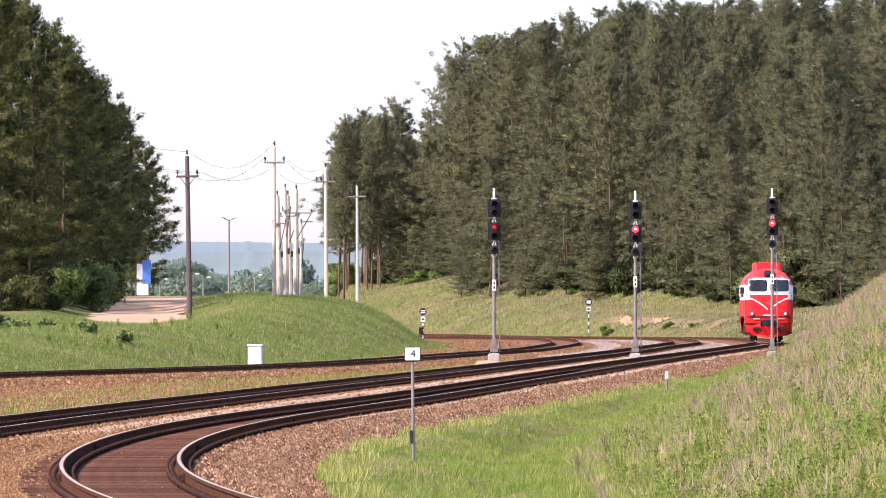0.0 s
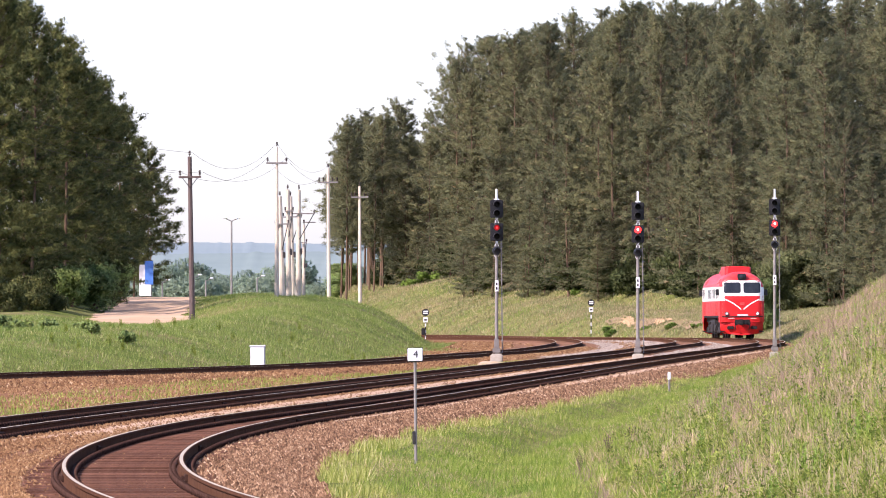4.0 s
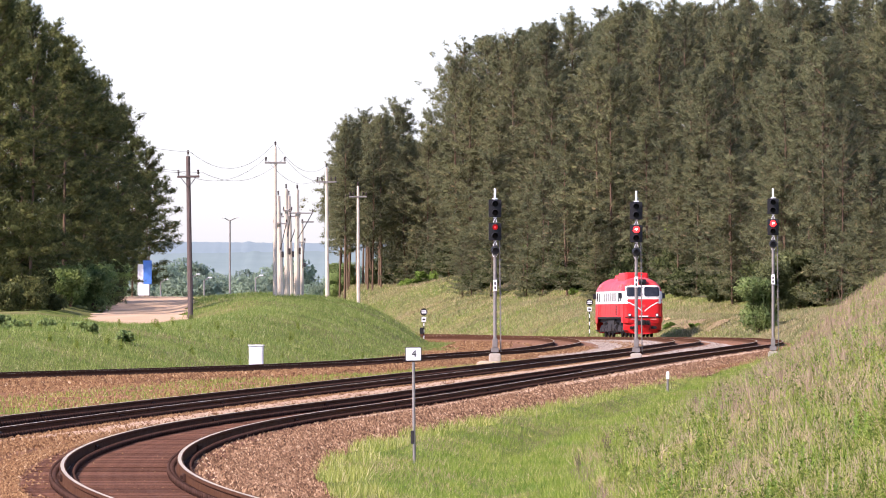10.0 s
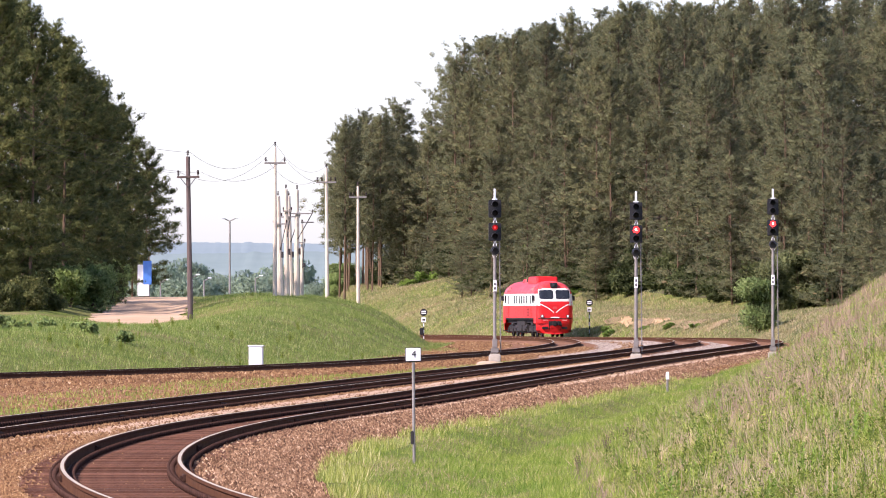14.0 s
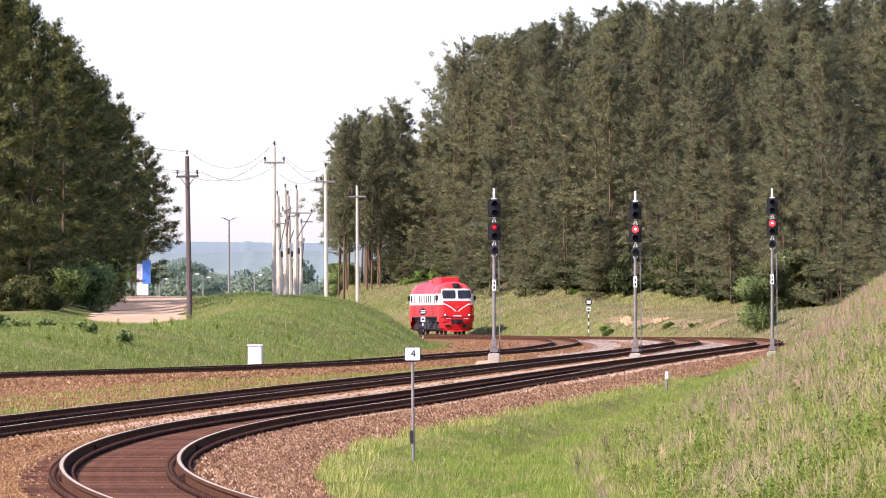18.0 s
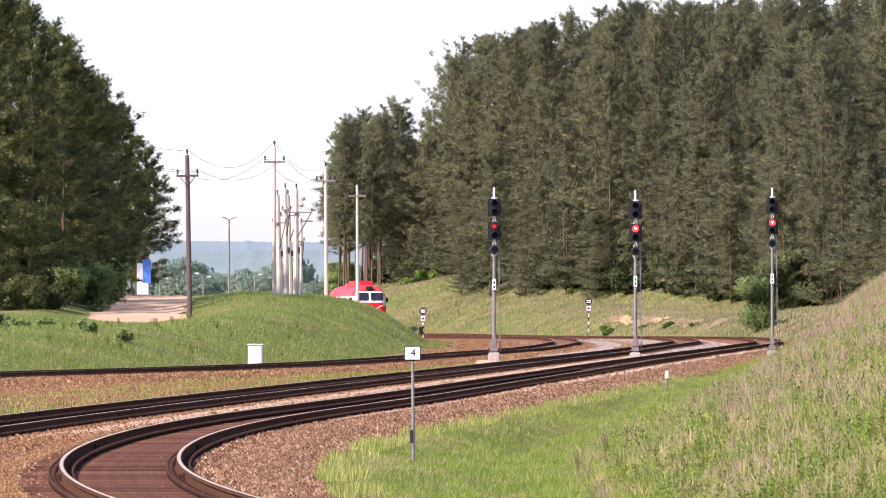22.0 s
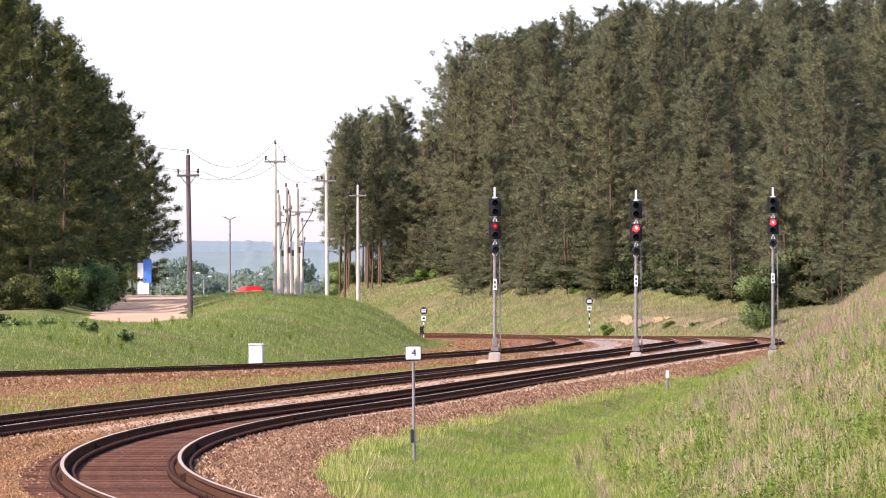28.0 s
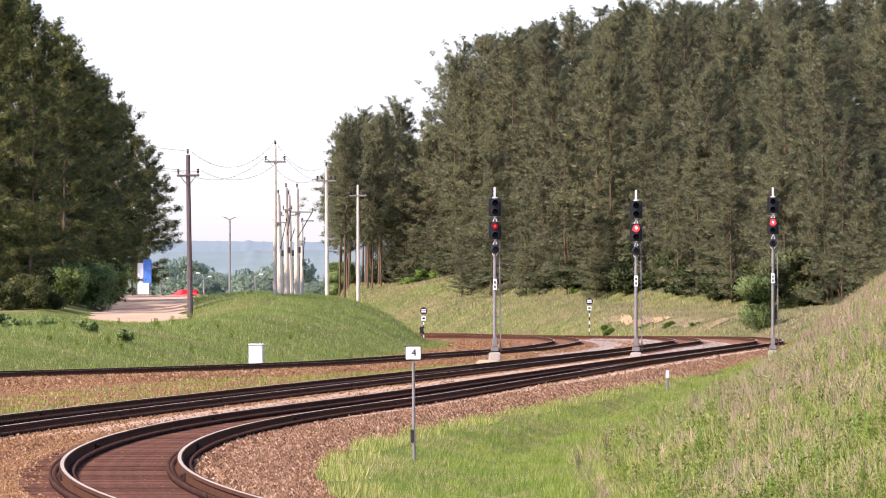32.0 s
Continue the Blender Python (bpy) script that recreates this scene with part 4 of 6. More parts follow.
# the wood on the hill behind the curve: an edge row of all ages, then the stand behind it
EDGE_H, FAR_H, REAR_H, OPEN_H = (18, 16, 19, 14), (21, 19, 22, 20, 18, 21), (21, 19, 22, 20), (21, 20, 22)
edge, stand, rear, open_end = [], [], [], []
for y in np.arange(640, 960, 3.4):
    x = float(line_1(y)) + 13.5 + rng.uniform(-1.0, 3.4) + (3 if y < 760 else 5.5 if y > 845 else 0)
    if -0.0072 * y < x < 0.054 * y + 4:
        k = int(rng.integers(0, 12))
        edge.append((x, y + rng.uniform(-1.8, 1.8), k, fitted(x, y, EDGE_H[k % 4], rng.choice([0.3, 0.4, 0.5, 0.62, 0.75]) * rng.uniform(0.9, 1.1))))
for y in np.arange(640, 1010, 7.4):
    for u in np.arange(18.0, 62, 6.4):
        uu = u + rng.uniform(-3, 3)
        yy = y + rng.uniform(-3.6, 3.6)
        x = float(line_1(yy)) + uu
        if yy > 845 and -0.0066 * yy < x < line_1(yy) + 22:
            continue
        if x > 0.054 * yy + 5 or x < -0.0122 * yy or yy > 965 or (x < 0.0004 * yy and u > 30):
            continue
        k = int(rng.integers(0, 24))
        if x < -0.0066 * yy:
            open_end.append((x, yy, k, fitted(x, yy, OPEN_H[k % 3], rng.uniform(0.95, 1.25))))
        elif u > 34:
            rear.append((x, yy, k, fitted(x, yy, REAR_H[k % 4], rng.uniform(0.8, 1.12))))
        else:
            want = rng.choice([0.42, 0.55, 0.68, 0.8, 0.95]) * rng.uniform(0.92, 1.08) * (1.0 if u < 26 else 1.1) * (1.3 if 0 < x < 0.013 * yy else 1.0)
            stand.append((x, yy, k, fitted(x, yy, FAR_H[k % 6], want + (0.15 if x < -0.003 * yy else 0))))
for i in range(14):
    y = rng.uniform(925, 975)
    x = rng.uniform(-0.0072, -0.0010) * y
    rear.append((x, y, i, fitted(x, y, REAR_H[i % 4], rng.uniform(0.9, 1.2))))
for i in range(22):
    y = rng.uniform(900, 985)
    x = rng.uniform(-0.0126, -0.0068) * y
    open_end.append((x, y, i, fitted(x, y, OPEN_H[i % 3], rng.uniform(0.95, 1.3))))
rear += [(x, y, i, fitted(x, y, REAR_H[i % 4], 1.35)) for i, (x, y) in enumerate(((1.6, 880), (2.6, 868), (3.4, 886), (4.4, 874), (5.6, 882), (6.6, 866), (2.2, 896)))]
rear += [(0.0, 918, 0, 0.757), (-0.8, 905, 1, 0.78), (0.5, 926, 2, 0.81)]
# the back of the stand closes the wood against the sky
for i, a in enumerate(np.linspace(0.006, 0.052, 26)):
    y = rng.uniform(850, 930) if a < 0.035 else rng.uniform(800, 870)
    rear.append((a * y, y, i, fitted(a * y, y, REAR_H[i % 4], 1.2)))
fy = np.arange(632, 975, 4.0)
fu = np.linspace(13.8, 80, 24)
FX = np.maximum(line_1(fy)[:, None] + fu[None, :] + np.interp(fy, [700, 790, 820, 850], [5, 0, 0, 5.5])[:, None], (-0.0122 * fy)[:, None])
FY = np.repeat(fy, 24)
floor_z = ground_z(FX.ravel(), FY) + 0.05
tagged(obj("forest_floor", np.column_stack([FX.ravel(), FY, floor_z]), grid_faces(len(fy), 24), FOREST_FLOOR, smooth=True), "dark litter and moss under the pines", "forest floor", kind="structure")
planted(edge_kinds, edge)
planted(far_kinds, stand)
planted(rear_kinds, rear)
planted(open_kinds, open_end)

# the nearer wood beside the dirt road: bearing, height of the top above the plain, distance
near_kinds = [pine(60 + i, h, bare, sp, 8000, 0.22, 6, NEEDLES_NEAR, "dark green pine with a broad ragged crown beside the road", 0.84, 1.05, 0.45) for i, (h, bare, sp) in enumerate(
    ((17, 0.04, 3.7), (15, 0.03, 3.4), (16, 0.07, 3.8)))]
lean_kinds = [pine(65 + i, h, bare, sp, 6200, 0.2, 6, NEEDLES_NEAR, "dark pine with long spreading branches at the roadside wood's end", 0.8, 1.0, 0.4) for i, (h, bare, sp) in enumerate(
    ((13, 0.20, 3.6), (12, 0.16, 3.3)))]
near = []
for k, (x, y, h) in enumerate(((-26.8, 520, 19.6), (-24.6, 500, 18.2), (-23.3, 508, 16.2), (-21.9, 520, 15.2), (-21.6, 540, 14.4), (-21.4, 553, 13.4),
                               (-25.6, 540, 18.5), (-28.5, 535, 20), (-23.5, 545, 16.5), (-22.2, 567, 13.6), (-29.5, 505, 20.5),
                               (-31.5, 525, 20), (-33, 550, 19), (-26.8, 565, 18), (-24.3, 582, 15.6), (-27.2, 490, 17), (-22.6, 590, 14.2), (-22.0, 530, 12.6),
                               (-23.9, 515, 17), (-26, 508, 18.6), (-24.6, 604, 16.0), (-23.2, 560, 15.2))):
    near.append((x, y, k, h / (17, 15, 16)[k % 3]))
planted(near_kinds, near)
planted(lean_kinds, [(-22.2, 618, 0, 12.9 / 13), (-21.6, 628, 1, 11.4 / 12), (-21.1, 640, 0, 10.4 / 13), (-23.0, 634, 1, 13.6 / 12), (-23.6, 612, 0, 14.6 / 13), (-21.4, 656, 1, 9.6 / 12), (-22.9, 622, 1, 12.4 / 12)])

# bright undergrowth and bushes
b0 = bush(80, 3.0, 2.2, 2.5, 3000, 0.14, LEAVES_DULL, "bright green leafy bush under the pines")
b0.matrix_world = on_ground(-19.9, 511, -0.1)
for x, y, s in ((-20.9, 508, 0.95), (-20.2, 522, 1.1), (-21.6, 512, 0.9), (-20.6, 560, 1.1), (-21.2, 578, 1.1)):
    copy_thing(b0, on_ground(x, y, -0.1) @ Matrix.Rotation(x, 4, "Z")).scale = (s, s, s)
b1 = bush(81, 2.7, 2.6, 4.4, 8000, 0.14, LEAVES_DULL, "green young tree beside the track bend")
b1.matrix_world = on_ground(22.2, 640, -0.1)
b2 = bush(82, 3.0, 2.6, 1.3, 900, 0.22, LEAVES, "low green bush at the edge of the pine wood")
b2.matrix_world = on_ground(-1.4, 893, 0)
for x, y, s in ((-3.4, 897, 0.7), (2.5, 905, 0.8), (24.5, 770, 1.6), (22.5, 785, 1.3), (20.5, 790, 1.2), (18, 790, 0.7), (15.5, 782, 0.5), (11.5, 780, 0.5), (13.1, 711, 0.5), (12.9, 716, 0.4), (17.3, 690, 0.45), (18.9, 678, 0.35), (15.6, 700, 0.3)):
    copy_thing(b2, on_ground(x, y, -0.1) @ Matrix.Rotation(x * 3, 4, "Z")).scale = (s, s, s)

for x, y, s in ((-11.2, 945, 0.75), (-9.8, 940, 0.6), (-10.6, 952, 0.8)):
    copy_thing(b1, on_ground(x, y, -0.1) @ Matrix.Rotation(x * 2, 4, "Z")).scale = (s * 1.3, s * 1.3, s)
b3 = bush(87, 2.8, 2.7, 4.2, 6500, 0.15, LEAVES_GREY, "grey-green leafy bush at the foot of the pines")
b3.matrix_world = on_ground(25.0, 672, -0.1)
for x, y, s in ((27.4, 690, 1.2), (29.6, 684, 1.1), (32.2, 690, 1.25), (34.2, 684, 1.0)):
    copy_thing(b3, on_ground(x, y, -0.1) @ Matrix.Rotation(x * 2, 4, "Z")).scale = (s * 1.3, s * 1.3, s)

# undergrowth along the wood's foot; its dark leaves carry the shade there
u0 = bush(84, 3.4, 3.0, 2.4, 1100, 0.24, LEAVES_SHADE, "green undergrowth at the pines' foot, shade put into its colour")
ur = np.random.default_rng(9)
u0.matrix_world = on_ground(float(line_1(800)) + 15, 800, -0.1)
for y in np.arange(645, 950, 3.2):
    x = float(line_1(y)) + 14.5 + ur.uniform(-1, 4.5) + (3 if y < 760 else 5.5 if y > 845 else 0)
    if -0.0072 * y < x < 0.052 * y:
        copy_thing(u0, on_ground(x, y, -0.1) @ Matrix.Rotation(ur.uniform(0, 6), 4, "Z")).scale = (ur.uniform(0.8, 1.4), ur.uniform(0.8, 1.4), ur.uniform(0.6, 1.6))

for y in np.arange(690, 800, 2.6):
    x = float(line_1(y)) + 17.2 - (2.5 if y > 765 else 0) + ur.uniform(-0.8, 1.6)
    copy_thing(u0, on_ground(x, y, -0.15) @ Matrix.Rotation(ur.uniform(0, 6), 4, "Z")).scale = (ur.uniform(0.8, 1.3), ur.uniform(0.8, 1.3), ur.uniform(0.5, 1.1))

u1 = bush(85, 3.0, 2.0, 1.6, 1500, 0.13, NEEDLES_NEAR, "dark undergrowth at the foot of the roadside pines")
u1.matrix_world = on_ground(-22.4, 484, -0.1)
for x, y, s in ((-23.6, 482, 1.0), (-25.0, 480, 0.9), (-22.9, 490, 1.2), (-21.2, 492, 0.8), (-23.3, 503, 1.3), (-24.4, 490, 1.3), (-26.0, 484, 1.0)):
    copy_thing(u1, on_ground(x, y, -0.1) @ Matrix.Rotation(x * 2, 4, "Z")).scale = (s, s, s)

# far woods in the valley, with distance haze mixed into the leaf colour
t0 = bush(83, 11, 8, 13, 7000, 0.55, LEAVES_FAR, "broad-leaved tree in the valley, haze put into its pale green", "tree")
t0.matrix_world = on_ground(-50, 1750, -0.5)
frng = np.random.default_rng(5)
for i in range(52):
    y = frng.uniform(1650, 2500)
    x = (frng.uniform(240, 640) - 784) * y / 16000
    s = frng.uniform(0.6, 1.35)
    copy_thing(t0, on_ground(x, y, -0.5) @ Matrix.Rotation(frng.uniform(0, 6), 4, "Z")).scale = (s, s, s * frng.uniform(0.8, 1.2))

# the far ridges: their pale blue-green has the haze painted in
hill_mat = surface("far_ridge_haze_tint", (0.165, 0.225, 0.20), (0.215, 0.275, 0.24), 0.01, 1.0, bump=0, fine=0.05)
hill_mat_2 = surface("farthest_ridge_haze_tint", (0.20, 0.262, 0.255), (0.235, 0.295, 0.285), 0.01, 1.0, bump=0, fine=0.05)


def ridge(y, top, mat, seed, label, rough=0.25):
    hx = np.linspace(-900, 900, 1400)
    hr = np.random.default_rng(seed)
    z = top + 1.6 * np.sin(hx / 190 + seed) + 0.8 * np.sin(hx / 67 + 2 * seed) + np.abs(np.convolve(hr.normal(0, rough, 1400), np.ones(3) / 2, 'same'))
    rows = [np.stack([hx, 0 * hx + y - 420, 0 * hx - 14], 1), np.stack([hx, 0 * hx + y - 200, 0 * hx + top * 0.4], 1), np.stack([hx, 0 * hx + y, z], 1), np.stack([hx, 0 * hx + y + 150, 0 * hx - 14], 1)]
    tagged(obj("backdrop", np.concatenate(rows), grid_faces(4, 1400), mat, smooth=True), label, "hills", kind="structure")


# backdrop of the valley wood, its green softened by painted haze
near_ridge = surface("valley_wood_haze_tint", (0.14, 0.185, 0.155), (0.23, 0.275, 0.22), 0.05, 1.0, bump=0, fine=0.2)
ridge(2600, 8.5, near_ridge, 4, "wood on the valley floor, haze painted into its green", 0.3)
ridge(3300, 21, hill_mat, 1, "wooded ridge with haze painted in as blue-green")
ridge(4500, 33, hill_mat_2, 2, "wooded ridge on the horizon, haze painted in as pale blue")

# ---- the diesel engine; it faces the camera along -y, its middle above the origin, railhead at z = 0 ----
LENGTH = 16.4
HALF = LENGTH / 2


def hull_half(z):
    """Half the width of the body at a height."""
    return float(np.interp(z, [0.3, 1.1, 3.34, 3.6, 3.9, 4.15, 4.3, 4.38, 4.42], [1.38, 1.475, 1.475, 1.41, 1.24, 0.98, 0.70, 0.42, 0.12]))


def nose(x, z):
    """How far the rounded, raked end lies behind the foremost point."""
    w = hull_half(z)
    rake = float(np.interp(z, [0.3, 0.9, 1.5, 2.45, 2.75, 3.75, 3.98, 4.2, 4.33, 4.42], [0.25, 0.03, 0.0, 0.06, 0.10, 0.42, 0.62, 0.95, 1.3, 1.7]))
    k = min(1.0, abs(x) / w)
    return rake + 0.06 * k * k + 0.30 * max(0.0, (k - 0.72) / 0.28) ** 2.2


def hull(levels):
    """A band of the body: rings stacked at the given heights."""
    bm = bmesh.new()
    cols = [i / 9 for i in range(-9, 10)]
    sides = [i / 10 for i in range(1, 10)]
    rings = []
    for z in levels:
        w = hull_half(z)
        front = [(c * w, -HALF + nose(c * w, z), z) for c in cols]
        rear = [(-c * w, HALF - nose(c * w, z), z) for c in cols]
        a, b = front[-1][1], rear[0][1]
        right = [(w, a + (b - a) * s, z) for s in sides]
        left = [(-w, b + (a - b) * s, z) for s in sides]
        rings.append([bm.verts.new(p) for p in front + right + rear + left])
    n = len(rings[0])
    for lo, hi in zip(rings, rings[1:]):
        for i in range(n):
            bm.faces.new((lo[i], lo[(i + 1) % n], hi[(i + 1) % n], hi[i]))
    bm.faces.new(rings[-1])
    bm.faces.new(rings[0][::-1])
    return bm


def end_patch(outline, off, rear=False, thick=0.02):
    """A plate that follows the rounded end: outline in (x, z), off: how proud it stands."""
    bm = bmesh.new()

    def put(x, z, o):
        y = -HALF + nose(x, z) - o
        return bm.verts.new((-x, -y, z) if rear else (x, y, z))
    f = [put(x, z, off) for x, z in outline]
    b = [put(x, z, off - thick) for x, z in outline]
    n = len(f)
    bm.faces.new(f)
    bm.faces.new(b[::-1])
    for i in range(n):
        bm.faces.new((f[(i + 1) % n], f[i], b[i], b[(i + 1) % n]))
    bmesh.ops.recalc_face_normals(bm, faces=bm.faces[:])
    return bm


def ribbon(points, half, off, rear=False):
    """A painted stripe along points (x, z) on the rounded end."""
    bm = bmesh.new()
    rows = []
    for (x, z) in points:
        pair = []
        for zz in (z - half, z + half):
            y = -HALF + nose(x, zz) - off
            pair.append(bm.verts.new((-x, -y, zz) if rear else (x, y, zz)))
        rows.append(pair)
    for a, b in zip(rows, rows[1:]):
        bm.faces.new((a[0], b[0], b[1], a[1]))
    bmesh.ops.recalc_face_normals(bm, faces=bm.faces[:])
    return bm


def end_panel(x0, x1, z0, z1, off, rear=False, r=0.1, thick=0.03):
    """A pane with rounded corners that follows the rounded end."""
    bm = bmesh.new()
    rows = []
    for i in range(9):
        z = z0 + (z1 - z0) * i / 8
        d = min(z - z0, z1 - z)
        cut = r * (1 - math.sqrt(max(0, 1 - (1 - d / r) ** 2))) if d < r else 0
        row = []
        for j in range(11):
            x = (x0 + cut) + (x1 - x0 - 2 * cut) * j / 10
            y = -HALF + nose(x, z) - off
            row.append(bm.verts.new((-x, -y, z) if rear else (x, y, z)))
        rows.append(row)
    for a, b in zip(rows, rows[1:]):
        for j in range(10):
            bm.faces.new((a[j], a[j + 1], b[j + 1], b[j]))
    bmesh.ops.recalc_face_normals(bm, faces=bm.faces[:])
    return bm


def rounded(x0, x1, z0, z1, r=0.07, n=4):
    pts = []
    for cx, cz, a0 in ((x1 - r, z0 + r, -90), (x1 - r, z1 - r, 0), (x0 + r, z1 - r, 90), (x0 + r, z0 + r, 180)):
        for i in range(n + 1):
            a = radians(a0 + 90 * i / n)
            pts.append((cx + r * math.cos(a), cz + r * math.sin(a)))
    return pts


engine = tagged(new("diesel_locomotive"), "bright red diesel locomotive with cream window band and stripes", "locomotive")
lower = part("lower_body", hull([1.50, 1.6, 1.8, 2.1, 2.35, 2.47]), RED, engine, "red lower body", True)
band = part("window_band", hull([2.472, 2.6, 2.8, 3.1, 3.3, 3.40]), CREAM, engine, "cream-white window band", True)
roof = part("roof", hull([3.402, 3.5, 3.62, 3.75, 3.87, 4.0, 4.12, 4.22, 4.3, 4.37, 4.42]), RED_ROOF, engine, "paler red rounded roof", True)
for p_ in (lower, band, roof):
    md = p_.modifiers.new("edges", "EDGE_SPLIT")
    md.split_angle = radians(35)

# the red cab skirts reach lower at both ends
for rear in (False, True):
    bm = bmesh.new()
    rows = []
    for z in (1.06, 1.2, 1.35, 1.502):
        w = hull_half(z)
        pts = [(-w, -6.75)] + [(c / 9 * w, -HALF + nose(c / 9 * w, z)) for c in range(-9, 10)] + [(w, -6.75)]
        rows.append([bm.verts.new((-x, -y, z) if rear else (x, y, z)) for x, y in pts])
    for a, b in zip(rows, rows[1:]):
        for i in range(len(a) - 1):
            bm.faces.new((a[i], a[i + 1], b[i + 1], b[i]))
    bmesh.ops.recalc_face_normals(bm, faces=bm.faces[:])
    bmesh.ops.solidify(bm, geom=bm.faces[:], thickness=0.03)
    part("cab_skirt", bm, RED, engine, "red cab skirt")

# roof: radiator hood, domes, vents
bm = bmesh.new()
hood_levels = ((4.1, 0.90, 2.1), (4.4, 0.89, 2.0), (4.70, 0.87, 1.9), (4.77, 0.81, 1.82))
rings = []
for z, w, l in hood_levels:
    pts = rounded(-w, w, -l, l, 0.2, 3)
    rings.append([bm.verts.new((x, y - 2.6, z)) for x, y in pts])
for lo, hi in zip(rings, rings[1:]):
    for i in range(len(lo)):
        bm.faces.new((lo[i], lo[(i + 1) % len(lo)], hi[(i + 1) % len(lo)], hi[i]))
bm.faces.new(rings[-1])
hood = part("roof_hood", bm, RED, engine, "raised bright red roof hood")
for i in range(7):
    part("slat", box(-0.55, 0.55, -3.8 + 0.36 * i, -3.6 + 0.36 * i, 4.77, 4.80, 0.01), RED_ROOF, hood)
for y, r, hgt in ((0.4, 0.55, 0.32), (3.0, 0.62, 0.30)):
    bm = bmesh.new()
    bmesh.ops.create_cone(bm, cap_ends=True, segments=20, radius1=r, radius2=r * 0.8, depth=hgt, matrix=Matrix.Translation((-0.1, y, 4.30 + hgt / 2)))
    part("fan_cowl", bm, RED_ROOF, engine, "round red fan cowl")
part("exhaust", rod((-0.35, 2.0, 4.2), (-0.35, 2.0, 4.62), 0.2, 0.16, 12), SOOT_AND_SHADE, engine, "sooty exhaust stack")
for s in (-1, 1):
    for y in (-5.6, 5.6):
        bm = bmesh.new()
        w0, w1 = hull_half(3.62), hull_half(3.92)
        f = [bm.verts.new(c) for c in ((s * (w0 + 0.02), y - 0.65, 3.62), (s * (w0 + 0.02), y + 0.65, 3.62), (s * (w1 + 0.02), y + 0.65, 3.92), (s * (w1 + 0.02), y - 0.65, 3.92))]
        bm.faces.new(f)
        bmesh.ops.solidify(bm, geom=bm.faces[:], thickness=0.02)
        g = part("roof_grille", bm, DARK_IRON, engine, "dark louvred roof grille")
        for k in range(5):
            yy = y - 0.5 + 0.25 * k
            part("slat", rod((s * (w0 + 0.02), yy, 3.63), (s * (w1 + 0.02), yy, 3.91), 0.02, None, 4), RED_ROOF, g)
for y in (-2.0, -0.2, 1.6, 3.4, 5.2):
    bm = bmesh.new()
    zs = (3.42, 3.6, 3.75, 3.9, 4.15, 4.3, 4.42)
    prof = [(-hull_half(z) - 0.012, z) for z in zs] + [(hull_half(z) + 0.012, z) for z in zs[::-1]]
    a = [bm.verts.new((x, y - 0.03, z + 0.006)) for x, z in prof]
    b = [bm.verts.new((x, y + 0.03, z + 0.006)) for x, z in prof]
    for i in range(len(a) - 1):
        bm.faces.new((a[i], a[i + 1], b[i + 1], b[i]))
    part("roof_seam", bm, RED, engine)

